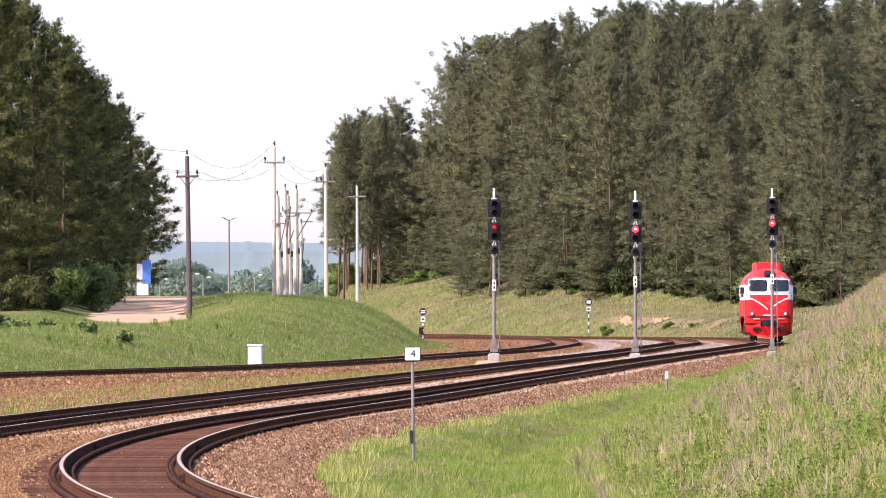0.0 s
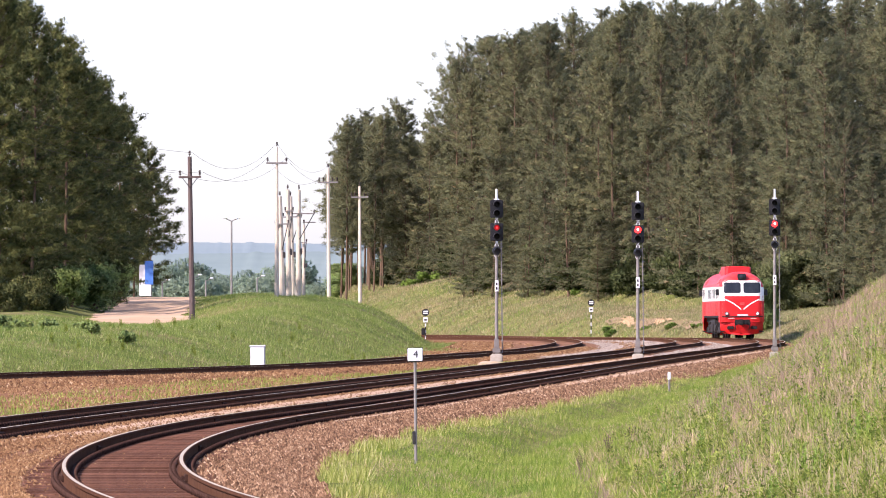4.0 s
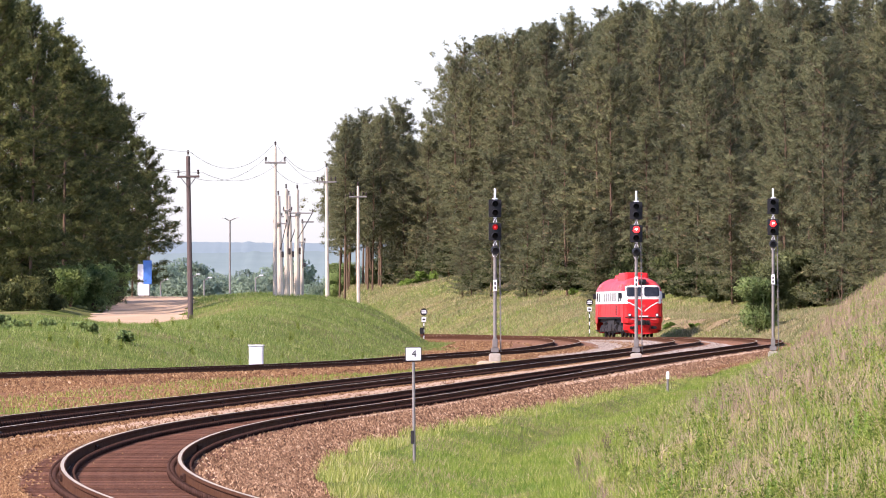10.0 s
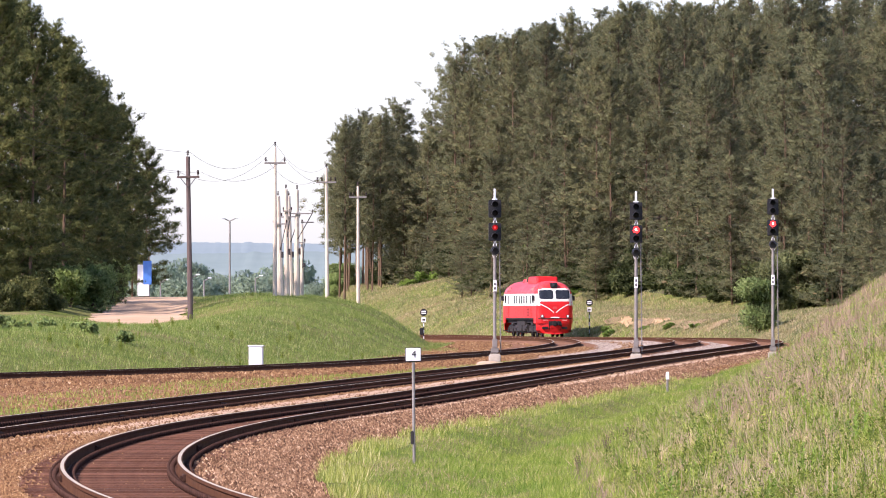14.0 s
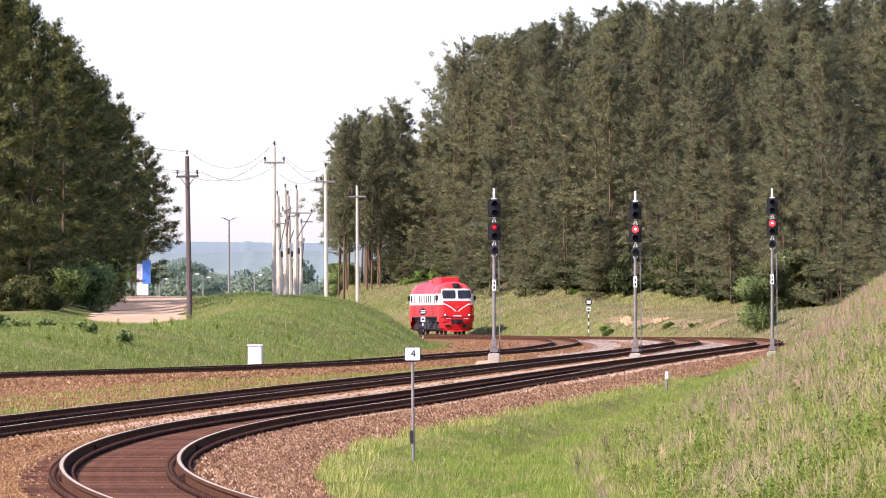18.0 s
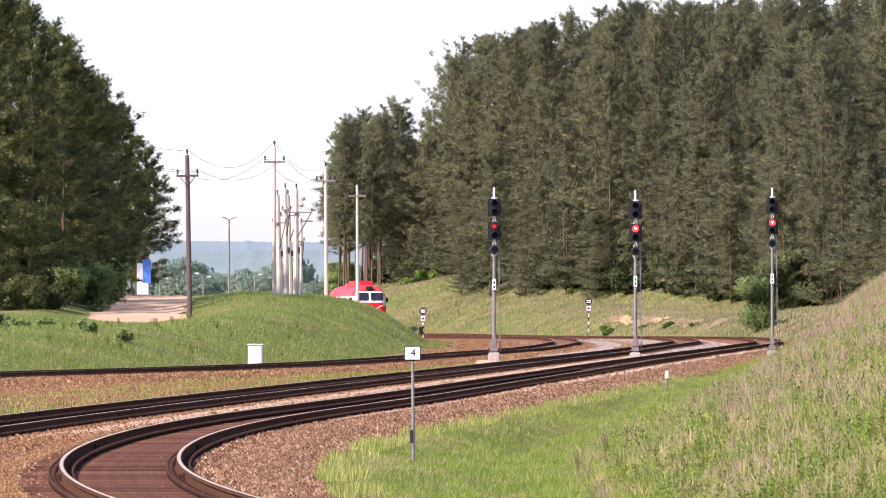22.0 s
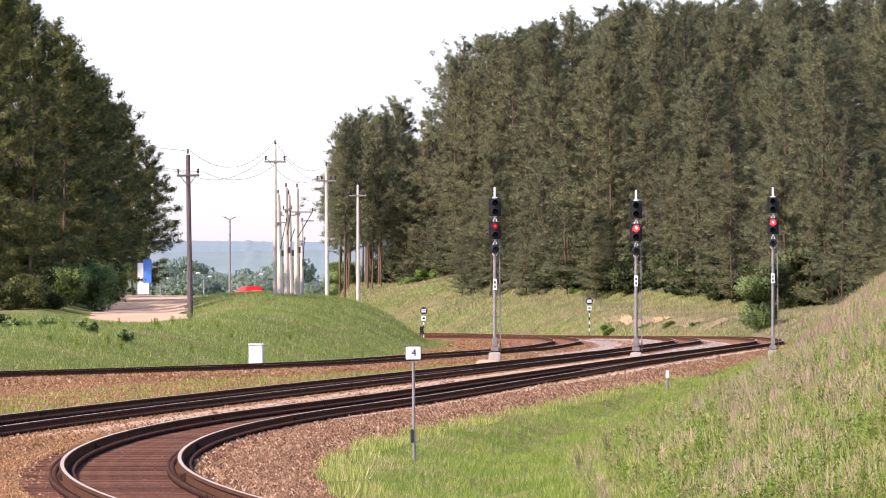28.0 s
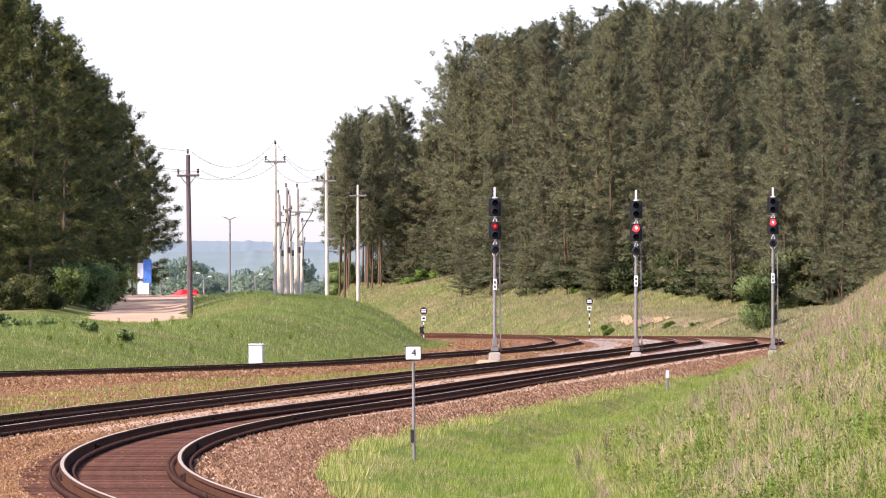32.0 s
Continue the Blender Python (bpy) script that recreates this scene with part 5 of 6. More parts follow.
# both ends: windows, stripes, lamps, coupler, apron
for rear in (False, True):
    sgn = 1 if rear else -1
    for s in (-1, 1):
        x0, x1 = (0.09, 1.22) if s > 0 else (-1.22, -0.09)
        win = part("windscreen", end_panel(x0, x1, 2.99, 3.70, 0.03, rear), GLASS_DARK, engine, "dark windscreen pane")
        out, inn = rounded(x0 - 0.045, x1 + 0.045, 2.945, 3.745, 0.13), rounded(x0, x1, 2.99, 3.70, 0.10)
        bm = bmesh.new()
        rr = []
        for ring_pts, o in ((out, 0.012), (out, 0.045), (inn, 0.045), (inn, 0.024)):
            row = []
            for x, z in ring_pts:
                y = -HALF + nose(x, z) - o
                row.append(bm.verts.new((-x, -y, z) if rear else (x, y, z)))
            rr.append(row)
        for a, b in zip(rr, rr[1:]):
            for i in range(len(a)):
                bm.faces.new((a[i], a[(i + 1) % len(a)], b[(i + 1) % len(b)], b[i]))
        bmesh.ops.recalc_face_normals(bm, faces=bm.faces[:])
        part("frame", bm, CREAM, win, "cream window frame")
        yy = -HALF + nose(0.6, 2.95) - 0.06
        way = -1 if rear else 1
        part("wiper", rod((way * s * 0.35, way * yy, 2.92), (way * s * 0.75, way * (yy + 0.12), 3.2), 0.012, None, 4), DARK_IRON, win)
        # V-shaped stripes that sweep down to the middle
        pts = [(s * (1.44 - 1.36 * q), 2.63 - 0.08 * q - 0.64 * q**1.8) for q in [i / 14 for i in range(15)]]
        part("stripe", ribbon(pts, 0.045, 0.008, rear), CREAM, engine, "cream swept stripe")
        bm = bmesh.new()
        c = (s * 1.02, 1.62)
        y = -HALF + nose(c[0], c[1])
        bmesh.ops.create_cone(bm, cap_ends=True, segments=18, radius1=0.14, radius2=0.11, depth=0.12, matrix=Matrix.Translation((c[0], sgn * -(y - 0.03) if rear else y - 0.03, c[1])) @ Matrix.Rotation(radians(90), 4, "X"))
        lamp = part("buffer_lamp", bm, DARK_IRON, engine, "round marker lamp")
        bm = bmesh.new()
        bmesh.ops.create_uvsphere(bm, u_segments=12, v_segments=6, radius=0.09, matrix=Matrix.Translation((c[0], -(y - 0.09) if rear else y - 0.09, c[1])) @ Matrix.Diagonal((1, 0.4, 1, 1)))
        # white paint on the glass stands for its glint
        part("lens", bm, WHITE_PAINT, lamp, "lamp glass painted white for its glint", True)
        part("handrail", rod((s * 1.30, -(y + 0.02) if rear else y - 0.0, 1.5), (s * 1.30, -(y + 0.02) if rear else y - 0.0, 2.35), 0.015, None, 6), RED_ROOF, engine)
        part("steps", box(min(s * 1.15, s * 1.45), max(s * 1.15, s * 1.45), sgn * 7.75 - 0.25, sgn * 7.75 + 0.25, 0.42, 0.5, 0.01), SOOT_AND_SHADE, engine)
    part("cab_brow", end_panel(-1.27, 1.27, 3.36, 3.83, 0.01, rear, 0.16), CREAM, engine, "cream surround above the windscreens", True)
    part("front_sheet", end_panel(-1.42, 1.42, 2.46, 2.80, 0.008, rear, 0.02), RED, engine, "", True)
    # headlight
    y = -HALF + nose(0, 4.0)
    bm = box(-0.27, 0.27, (-(y + 0.5)) if rear else y - 0.24, (-(y - 0.24)) if rear else y + 0.5, 3.86, 4.28, 0.05)
    hl = part("headlight", bm, BLACK_METAL, engine, "square black headlight box")
    bm = bmesh.new()
    bmesh.ops.create_uvsphere(bm, u_segments=16, v_segments=8, radius=0.16, matrix=Matrix.Translation((0, -(y - 0.24) if rear else y - 0.24, 4.07)) @ Matrix.Diagonal((1, 0.35, 1, 1)))
    part("lens", bm, GLASS_DARK, hl, "unlit headlamp glass", True)
    # emblem and number, as plain shapes
    bm = end_panel(-0.16, 0.16, 2.20, 2.40, 0.02, rear, 0.06)
    part("emblem", bm, RED_ROOF, engine, "small pale red badge")
    bm = end_panel(-0.36, 0.36, 1.50, 1.58, 0.015, rear, 0.02)
    part("number_bar", bm, CREAM, engine, "cream bar of lettering")
    # the nose ledge, a dark strip painting its shade line, and two grab rails
    part("ledge_shade_strip", ribbon([(-1.36 + 2.72 * q / 12, 1.44) for q in range(13)], 0.03, 0.05, rear), SOOT_AND_SHADE, engine, "dark strip painting the shade line of the nose ledge", False)
    for s in (-1, 1):
        yy = -HALF + nose(s * 0.72, 1.3) - 0.07
        bm = rod((s * 0.55, yy, 1.32), (s * 0.95, yy, 1.32), 0.018, None, 6)
        if rear:
            bmesh.ops.rotate(bm, verts=bm.verts, cent=(0, 0, 0), matrix=Matrix.Rotation(math.pi, 3, "Z"))
        part("grab_rail", bm, CREAM, engine, "cream grab rail")
    # coupler
    y = -HALF
    bm = box(-0.2, 0.2, y - 0.45, y + 0.3, 0.92, 1.22, 0.05)
    box(-0.26, 0.06, y - 0.62, y - 0.4, 0.86, 1.26, 0.05, bm)
    box(0.12, 0.24, y - 0.58, y - 0.3, 0.9, 1.2, 0.03, bm)
    if rear:
        bmesh.ops.rotate(bm, verts=bm.verts, cent=(0, 0, 0), matrix=Matrix.Rotation(math.pi, 3, "Z"))
    part("coupler", bm, SOOT_AND_SHADE, engine, "dark automatic coupler")
    for xh in (-0.5, 0.5):
        hose = rod((xh, y - 0.04, 1.08), (xh * 0.95, y - 0.16, 0.72), 0.03, None, 6)
        rod((xh * 0.95, y - 0.16, 0.72), (xh * 0.85, y - 0.1, 0.55), 0.03, None, 6, hose)
        if rear:
            bmesh.ops.rotate(hose, verts=hose.verts, cent=(0, 0, 0), matrix=Matrix.Rotation(math.pi, 3, "Z"))
        part("brake_hose", hose, SOOT_AND_SHADE, engine)
    # red apron with a curved plough edge
    bm = bmesh.new()
    rows = []
    for z, wid, yb in ((1.13, 1.44, 0.02), (0.85, 1.42, 0.0), (0.55, 1.41, 0.05), (0.30, 1.36, 0.10), (0.2, 1.15, 0.05)):
        row = []
        for i in range(-8, 9):
            k = i / 8
            yy = -HALF + yb + 0.55 * abs(k) ** 3
            zz = z + (0.1 * abs(k) if z < 0.5 else 0)
            row.append(bm.verts.new((-k * wid, -yy, zz) if rear else (k * wid, yy, zz)))
        rows.append(row)
    for a, b in zip(rows, rows[1:]):
        for i in range(16):
            bm.faces.new((a[i], a[i + 1], b[i + 1], b[i]))
    bmesh.ops.recalc_face_normals(bm, faces=bm.faces[:])
    bmesh.ops.solidify(bm, geom=bm.faces[:], thickness=0.04)
    part("apron", bm, RED, engine, "red front apron and track plough")
    bm = box(-0.5, 0.5, -HALF - 0.02, -HALF + 0.2, 0.88, 1.24, 0.03)
    if rear:
        bmesh.ops.rotate(bm, verts=bm.verts, cent=(0, 0, 0), matrix=Matrix.Rotation(math.pi, 3, "Z"))
    part("coupler_recess", bm, SOOT_AND_SHADE, engine, "dark coupler opening")
    # dark blocks stand in for the shade inside two footholds
    for s in (-1, 1):
        bm = box(min(s * 0.55, s * 1.0), max(s * 0.55, s * 1.0), -HALF - 0.015, -HALF + 0.25, 0.60, 0.80, 0.03)
        if rear:
            bmesh.ops.rotate(bm, verts=bm.verts, cent=(0, 0, 0), matrix=Matrix.Rotation(math.pi, 3, "Z"))
        part("step_recess", bm, SOOT_AND_SHADE, engine, "dark block for the shade in an apron foothold")
    for s in (-1, 1):
        bm = box(min(s * 1.5, s * 1.72), max(s * 1.5, s * 1.72), sgn * 7.35 - 0.06, sgn * 7.35 + 0.06, 2.85, 3.25, 0.02)
        part("mirror", bm, BLACK_METAL, engine, "black side mirror")

# side windows, doors and louvres, alike on both sides
for s in (-1, 1):
    x = s * 1.475
    for y in (-6.55, 6.55):
        w = part("cab_window", box(min(x, x + s * 0.015), max(x, x + s * 0.015), y - 0.45, y + 0.45, 2.66, 3.3, 0.005), GLASS_DARK, engine, "dark cab side window")
        bm = box(min(x, x + s * 0.03), max(x, x + s * 0.03), y - 0.52, y - 0.45, 2.66, 3.38)
        box(min(x, x + s * 0.03), max(x, x + s * 0.03), y + 0.45, y + 0.52, 2.66, 3.38, 0, bm)
        part("frame", bm, CREAM, w)
    for y in (-5.35, 5.35):
        d = part("side_door", box(min(x, x + s * 0.012), max(x, x + s * 0.012), y - 0.36, y + 0.36, 1.55, 2.45, 0.004), RED, engine, "red side door")
        part("door_window", box(min(x, x + s * 0.02), max(x, x + s * 0.02), y - 0.22, y + 0.22, 2.62, 3.27, 0.004), GLASS_DARK, engine, "dark door window")
        for yy in (y - 0.42, y + 0.42):
            part("handrail", rod((x + s * 0.05, yy, 1.55), (x + s * 0.05, yy, 2.4), 0.015, None, 6), RED_ROOF, d)
    for i in range(6):
        y = -3.4 + i * 1.15
        part("side_window", box(min(x, x + s * 0.014), max(x, x + s * 0.014), y - 0.27, y + 0.27, 2.64, 3.27, 0.004), GLASS_DARK, engine, "dark narrow side window")
    for i in range(5):
        y = -3.0 + i * 1.4
        part("access_panel", box(min(x, x + s * 0.010), max(x, x + s * 0.010), y - 0.6, y + 0.6, 1.62, 2.4, 0.004), RED, engine)
    for i in range(6):
        part("louvre", box(min(x, x + s * 0.03), max(x, x + s * 0.03), -4.5, -3.9, 1.65 + i * 0.12, 1.71 + i * 0.12), DARK_IRON, engine)
    # frame and tank
    part("side_sill", box(min(s * 1.36, s * 1.46), max(s * 1.36, s * 1.46), -6.7, 6.7, 1.36, 1.497, 0.02), SOOT_AND_SHADE, engine, "black frame sill")
part("fuel_tank", box(-1.35, 1.35, -1.9, 1.9, 0.32, 1.36, 0.12), TANK_GREY, engine, "dusty grey fuel tank")
for s in (-1, 1):
    part("battery_box", box(min(s * 1.0, s * 1.42), max(s * 1.0, s * 1.42), -0.8, 0.8, 0.42, 0.95, 0.04), TANK_GREY, engine, "grey battery box")
    for y in (-2.3, 2.3):
        bm = bmesh.new()
        bmesh.ops.create_cone(bm, cap_ends=True, segments=14, radius1=0.22, radius2=0.22, depth=0.9, matrix=Matrix.Translation((s * 1.15, y, 0.75)) @ Matrix.Rotation(radians(90), 4, "X"))
        part("air_tank", bm, SOOT_AND_SHADE, engine, "black air tank")
part("underframe", box(-1.2, 1.2, -7.6, 7.6, 1.1, 1.495), SOOT_AND_SHADE, engine, "black underframe")

wheelsets = []
for y in (-4.7, 4.7):
    bogie = part("bogie", box(-0.4, 0.4, y - 0.5, y + 0.5, 0.5, 1.0, 0.05), SOOT_AND_SHADE, engine, "black three-axle bogie")
    for s in (-1, 1):
        bm = box(s * 1.06 - 0.07, s * 1.06 + 0.07, y - 2.5, y + 2.5, 0.62, 0.92, 0.04)
        for a in (-2.1, 0, 2.1):
            box(s * 1.12 - 0.12, s * 1.12 + 0.12, y + a - 0.26, y + a + 0.26, 0.32, 0.75, 0.05, bm)
        part("side_frame", bm, SOOT_AND_SHADE, bogie)
        for a in (-1.05, 1.05):
            for q in (-0.25, 0.25):
                part("spring", rod((s * 1.14, y + a + q, 0.42), (s * 1.14, y + a + q, 0.72), 0.11, None, 10), DARK_IRON, bogie)
        part("brake_cylinder", rod((s * 1.15, y - 0.45, 1.0), (s * 1.15, y + 0.45, 1.0), 0.12, None, 10), SOOT_AND_SHADE, bogie)
        part("sand_pipe", rod((s * 0.9, y - 2.75, 0.9), (s * 0.82, y - 2.6, 0.2), 0.03, None, 6), SOOT_AND_SHADE, bogie)
    for a in (-2.1, 0, 2.1):
        bm = bmesh.new()
        for s in (-1, 1):
            m = Matrix.Translation((s * 0.80, 0, 0)) @ Matrix.Rotation(radians(90), 4, "Y")
            bmesh.ops.create_cone(bm, cap_ends=True, segments=28, radius1=0.525, radius2=0.515, depth=0.13, matrix=m)
            m = Matrix.Translation((s * 0.72, 0, 0)) @ Matrix.Rotation(radians(90), 4, "Y")
            bmesh.ops.create_cone(bm, cap_ends=True, segments=28, radius1=0.55, radius2=0.55, depth=0.03, matrix=m)
            for k in range(4):
                ang = k * math.pi / 2
                box(s * 0.86, s * 0.88, 0.22 * math.cos(ang) - 0.07, 0.22 * math.cos(ang) + 0.07, 0.22 * math.sin(ang) - 0.07, 0.22 * math.sin(ang) + 0.07, 0, bm) if s > 0 else None
        rod((-0.8, 0, 0), (0.8, 0, 0), 0.09, None, 12, bm)
        ws_ = part("wheelset", bm, SOOT_AND_SHADE, engine, "steel wheels on an axle")
        ws_.location = (0, y + a, 0.525)
        wheelsets.append((ws_, y + a))

# ---- dirt road and bare soil, draped on the ground ----


def draped(name, pts_xy, faces, material, lift, label, category, kind="structure"):
    z = ground_z(pts_xy[:, 0], pts_xy[:, 1]) + lift
    ob = obj(name, np.column_stack([pts_xy, z]), faces, material, smooth=True)
    return tagged(ob, label, category, kind=kind)


road_c = curve_through([(455, -15.0), (475, -16.2), (500, -16.6), (530, -17.1), (570, -18.1), (605, -19.2), (640, -19.0), (720, -16)])
ry = np.arange(452, 720, 1.5)
rw = np.interp(ry, [452, 462, 480, 500, 720], [0.4, 1.9, 2.7, 2.5, 2.3])
rc = road_c(ry)
cols = np.linspace(-1, 1, 13)
wob = 1 + 0.10 * np.sin(ry * 0.37) + 0.07 * np.sin(ry * 0.91)
rx = rc[:, None] + (rw * wob)[:, None] * cols[None, :]
draped("road", np.column_stack([rx.ravel(), np.repeat(ry, 13)]), grid_faces(len(ry), 13), ROAD, 0.06, "pale rutted dirt road crossing the meadow", "road")


def soil_patch(x, y, a, b, seed, label):
    pr = np.random.default_rng(seed)
    k, n = 8, 26
    ph = pr.uniform(0, 6.28, 4)
    pts = []
    for i in range(k + 1):
        for j in range(n):
            t = 2 * math.pi * j / n
            r = (i / k) * (1 + 0.22 * math.sin(2 * t + ph[0]) + 0.16 * math.sin(3 * t + ph[1]) + 0.12 * math.sin(7 * t + ph[2]))
            pts.append((x + a * r * math.cos(t), y + b * r * math.sin(t)))
    faces = [(i * n + j, i * n + (j + 1) % n, (i + 1) * n + (j + 1) % n, (i + 1) * n + j) for i in range(k) for j in range(n)]
    draped("bare_soil", np.array(pts), faces, BROWN_SOIL if "brown" in label else SAND, 0.07, label, "bare soil")


SOIL = [(14.5, 716, 0.5, 6), (16.9, 702, 0.6, 4), (19.4, 684, 1.3, 4), (20.4, 670, 0.9, 3), (20.9, 752, 1.9, 3.0), (15.8, 707, 1.2, 6), (18.0, 692, 1.2, 6), (13.8, 721, 0.7, 5)]
SOIL_LABELS = ["pale orange sandy scar in the grass bank"] * 2 + ["brown bare soil at the foot of the bank"] * 2 + ["pale trodden path along the wood's edge"] + ["brown crumbling soil scar in the grass bank"] * 3
for k_, (sx_, sy_, sa_, sb_) in enumerate(SOIL):
    soil_patch(sx_, sy_, sa_, sb_, 1 + k_, SOIL_LABELS[k_])


def off_soil(x, y, r):
    """True where no bare soil lies; its rim is grown over here and there."""
    ok = np.ones(len(x), bool)
    for a, b, c, d in SOIL:
        ok &= ((x - a) / c) ** 2 + ((y - b) / d) ** 2 > r.uniform(-0.45, 1.0, len(x))
    return ok



def mound(x, y, a, b, top, label):
    k, n = 7, 24
    pts = [(x, y, top)]
    for i in range(1, k + 1):
        for j in range(n):
            t = 2 * math.pi * j / n
            r = (i / k) * (1 + 0.1 * math.sin(3 * t))
            px, py = x + a * r * math.cos(t), y + b * r * math.sin(t)
            pts.append((px, py, -0.6 + (top + 0.6) * math.cos(min(1, i / k) * math.pi / 2) ** 0.7))
    faces = [(0, 1 + j, 1 + (j + 1) % n) for j in range(n)]
    faces += [(1 + i * n + j, 1 + (i + 1) * n + j, 1 + (i + 1) * n + (j + 1) % n, 1 + i * n + (j + 1) % n) for i in range(k - 1) for j in range(n)]
    tagged(obj("sand_mound", pts, faces, PALE_GRAVEL, smooth=True), label, "bare soil", kind="structure")


mound(2.0, 404, 1.3, 16, -0.24, "pale sandy mound under the signal plinth")
mound(8.85, 412, 0.9, 8, -0.2, "low stony mound under the signal plinth")

# ---- sleepers and fastenings ----


def along(line, y):
    x = float(line(y))
    s = (float(line(y + 0.5)) - float(line(y - 0.5)))
    return x, math.atan2(-s, 1.0)


sleeper_kinds = []
for k in range(4):
    bm = box(-1.35 + 0.02 * k, 1.35 + 0.015 * k, -0.115, 0.115, -0.15, 0.0, 0.012)
    me = bpy.data.meshes.new("sleeper")
    bm.to_mesh(me)
    bm.free()
    me.materials.append(SLEEPER)
    sleeper_kinds.append(me)
srng = np.random.default_rng(3)


def lay_sleepers(track, line, y0, y1, step):
    y, n = y0, 0
    while y < y1:
        x, a = along(line, y)
        ob = new("sleeper", sleeper_kinds[n % 4])
        ob.parent = track
        ob.matrix_basis = pose(x + srng.normal(0, 0.015), y, -0.181 + srng.normal(0, 0.004), 0, 0, math.degrees(a) + srng.normal(0, 0.5))
        y += step + srng.normal(0, 0.012)
        n += 1


lay_sleepers(track_1, line_1, 84, 230, 0.545)
lay_sleepers(track_2, line_2, 150, 270, 0.545)


def fastenings(track, line, y0, y1, step, skip=0.0):
    """Tie plates and spikes at every sleeper, joined."""
    bm = box(-0.09, 0.09, -0.16, 0.16, -0.182, -0.162)
    for s in (-1, 1):
        box(s * 0.105 - 0.035, s * 0.105 + 0.035, -0.05, 0.05, -0.18, -0.115, 0, bm)
        box(s * 0.155 - 0.018, s * 0.155 + 0.018, -0.02, 0.02, -0.18, -0.09, 0, bm)
    v = np.array([tuple(p.co) for p in bm.verts])
    f = np.array([[p.index for p in q.verts] for q in bm.faces])
    bm.free()
    vs, fs, n = [], [], 0
    for y in np.arange(y0, y1, step):
        x, a = along(line, y)
        c, s = math.cos(a), math.sin(a)
        for side in (-1, 1):
            px = v[:, 0] + side * 0.797
            vs.append(np.stack([x + px * c - v[:, 1] * s, y + px * s + v[:, 1] * c, v[:, 2]], 1))
            fs.append(f + n)
            n += len(v)
    me = mesh_np("fastenings", np.concatenate(vs), np.concatenate(fs))
    me.materials.append(CLIP)
    ob = new("fastenings", me)
    ob.parent = track
    tagged(ob, "rusty tie plates and clips", kind="stuff")


fastenings(track_1, line_1, 84, 330, 0.545)
fastenings(track_2, line_2, 130, 330, 0.545)
fastenings(track_3, line_3, 285, 400, 0.545)


def joint(track, line, y):
    x, a = along(line, y)
    for side in (-1, 1):
        bm = box(side * 0.797 - 0.045, side * 0.797 + 0.045, -0.42, 0.42, -0.145, -0.055, 0.008)
        for k in (-0.3, -0.1, 0.1, 0.3):
            for q in (-1, 1):
                box(side * 0.797 + q * 0.06 - 0.02, side * 0.797 + q * 0.06 + 0.02, k - 0.025, k + 0.025, -0.12, -0.08, 0, bm)
        ob = part("joint_bar", bm, CLIP, track, "bolted joint bar")
        ob.matrix_basis = pose(x, y, 0, 0, 0, math.degrees(a))


for y in (117, 142, 176, 204, 240):
    joint(track_1, line_1, y)
for y in (158, 183, 208, 250):
    joint(track_2, line_2, y)

# ---- loose ballast stones ----


def stones(name, line, spans, y0, y1, count, size, seed, label, material=STONE):
    """Broken stones strewn over the bed: spans are (offset from, offset to, share)."""
    r = np.random.default_rng(seed)
    oct_v = np.array([(1, 0, -0.5), (-1, 0, -0.5), (0, 1, -0.5), (0, -1, -0.5), (0, 0, 1)], float)
    oct_f = np.array([(0, 2, 4), (2, 1, 4), (1, 3, 4), (3, 0, 4)])
    share = np.array([s[2] for s in spans], float)
    which = r.choice(len(spans), count, p=share / share.sum())
    lo, hi = np.array([s[0] for s in spans])[which], np.array([s[1] for s in spans])[which]
    off = r.uniform(lo, hi)
    t = r.random(count)
    y = 1 / (1 / y0 + t * (1 / y1 - 1 / y0))
    x = line(y) + off
    ao = np.abs(off)
    z = np.where(ao < 0.72, -0.205, np.interp(ao, [0.72, 1.4, 2.05, 3.35], [-0.20, -0.175, -0.26, -0.72]))
    z = np.where(ao < 3.3, z, np.where(y > 425, -0.30, -0.40)) - fall_away(y)
    gz = ground_z(x, y)
    ok = gz < z + 0.12
    x, y, z, count = x[ok], y[ok], np.maximum(z, gz)[ok], int(ok.sum())
    s = size * r.uniform(0.5, 1.25, (count, 1, 1)) * r.uniform(0.6, 1.2, (count, 1, 3))
    v = oct_v[None] * s + r.normal(0, 0.22, (count, 5, 3)) * s
    a = r.uniform(0, 6.28, count)
    c, q = np.cos(a)[:, None], np.sin(a)[:, None]
    w = np.stack([v[..., 0] * c - v[..., 1] * q, v[..., 0] * q + v[..., 1] * c, v[..., 2] * 0.8], 2)
    w = w + np.stack([x, y, z + size * 0.12], 1)[:, None, :]
    f = oct_f[None] + (np.arange(count) * 5)[:, None, None]
    me = mesh_np(name, w.reshape(-1, 3), f.reshape(-1, 3))
    me.materials.append(material)
    tagged(new(name, me), label, "ballast stones", kind="stuff")


stones("ballast_stones", line_1, [(1.40, 3.2, 6), (0.9, 1.40, 0.25)], 84, 270, 78000, 0.041, 11, "loose broken grey-brown ballast stones", STONE_GREY)
stones("ballast_stones", line_1, [(-3.9, -1.37, 4.8), (-1.37, -0.9, 0.04), (-0.7, 0.7, 0.12)], 84, 270, 80000, 0.028, 18, "loose broken rust-brown ballast stones")
stones("ballast_stones", line_1, [(1.7, 2.95, 3), (0.9, 1.7, 0.12), (-2.4, -0.9, 1)], 255, 520, 24000, 0.062, 12, "loose broken grey-brown ballast stones", STONE_GREY)
stones("ballast_stones", line_2, [(0.9, 2.4, 2), (-2.9, -0.9, 2), (-0.7, 0.7, 0.7)], 118, 430, 44000, 0.043, 13, "loose broken brown ballast stones")
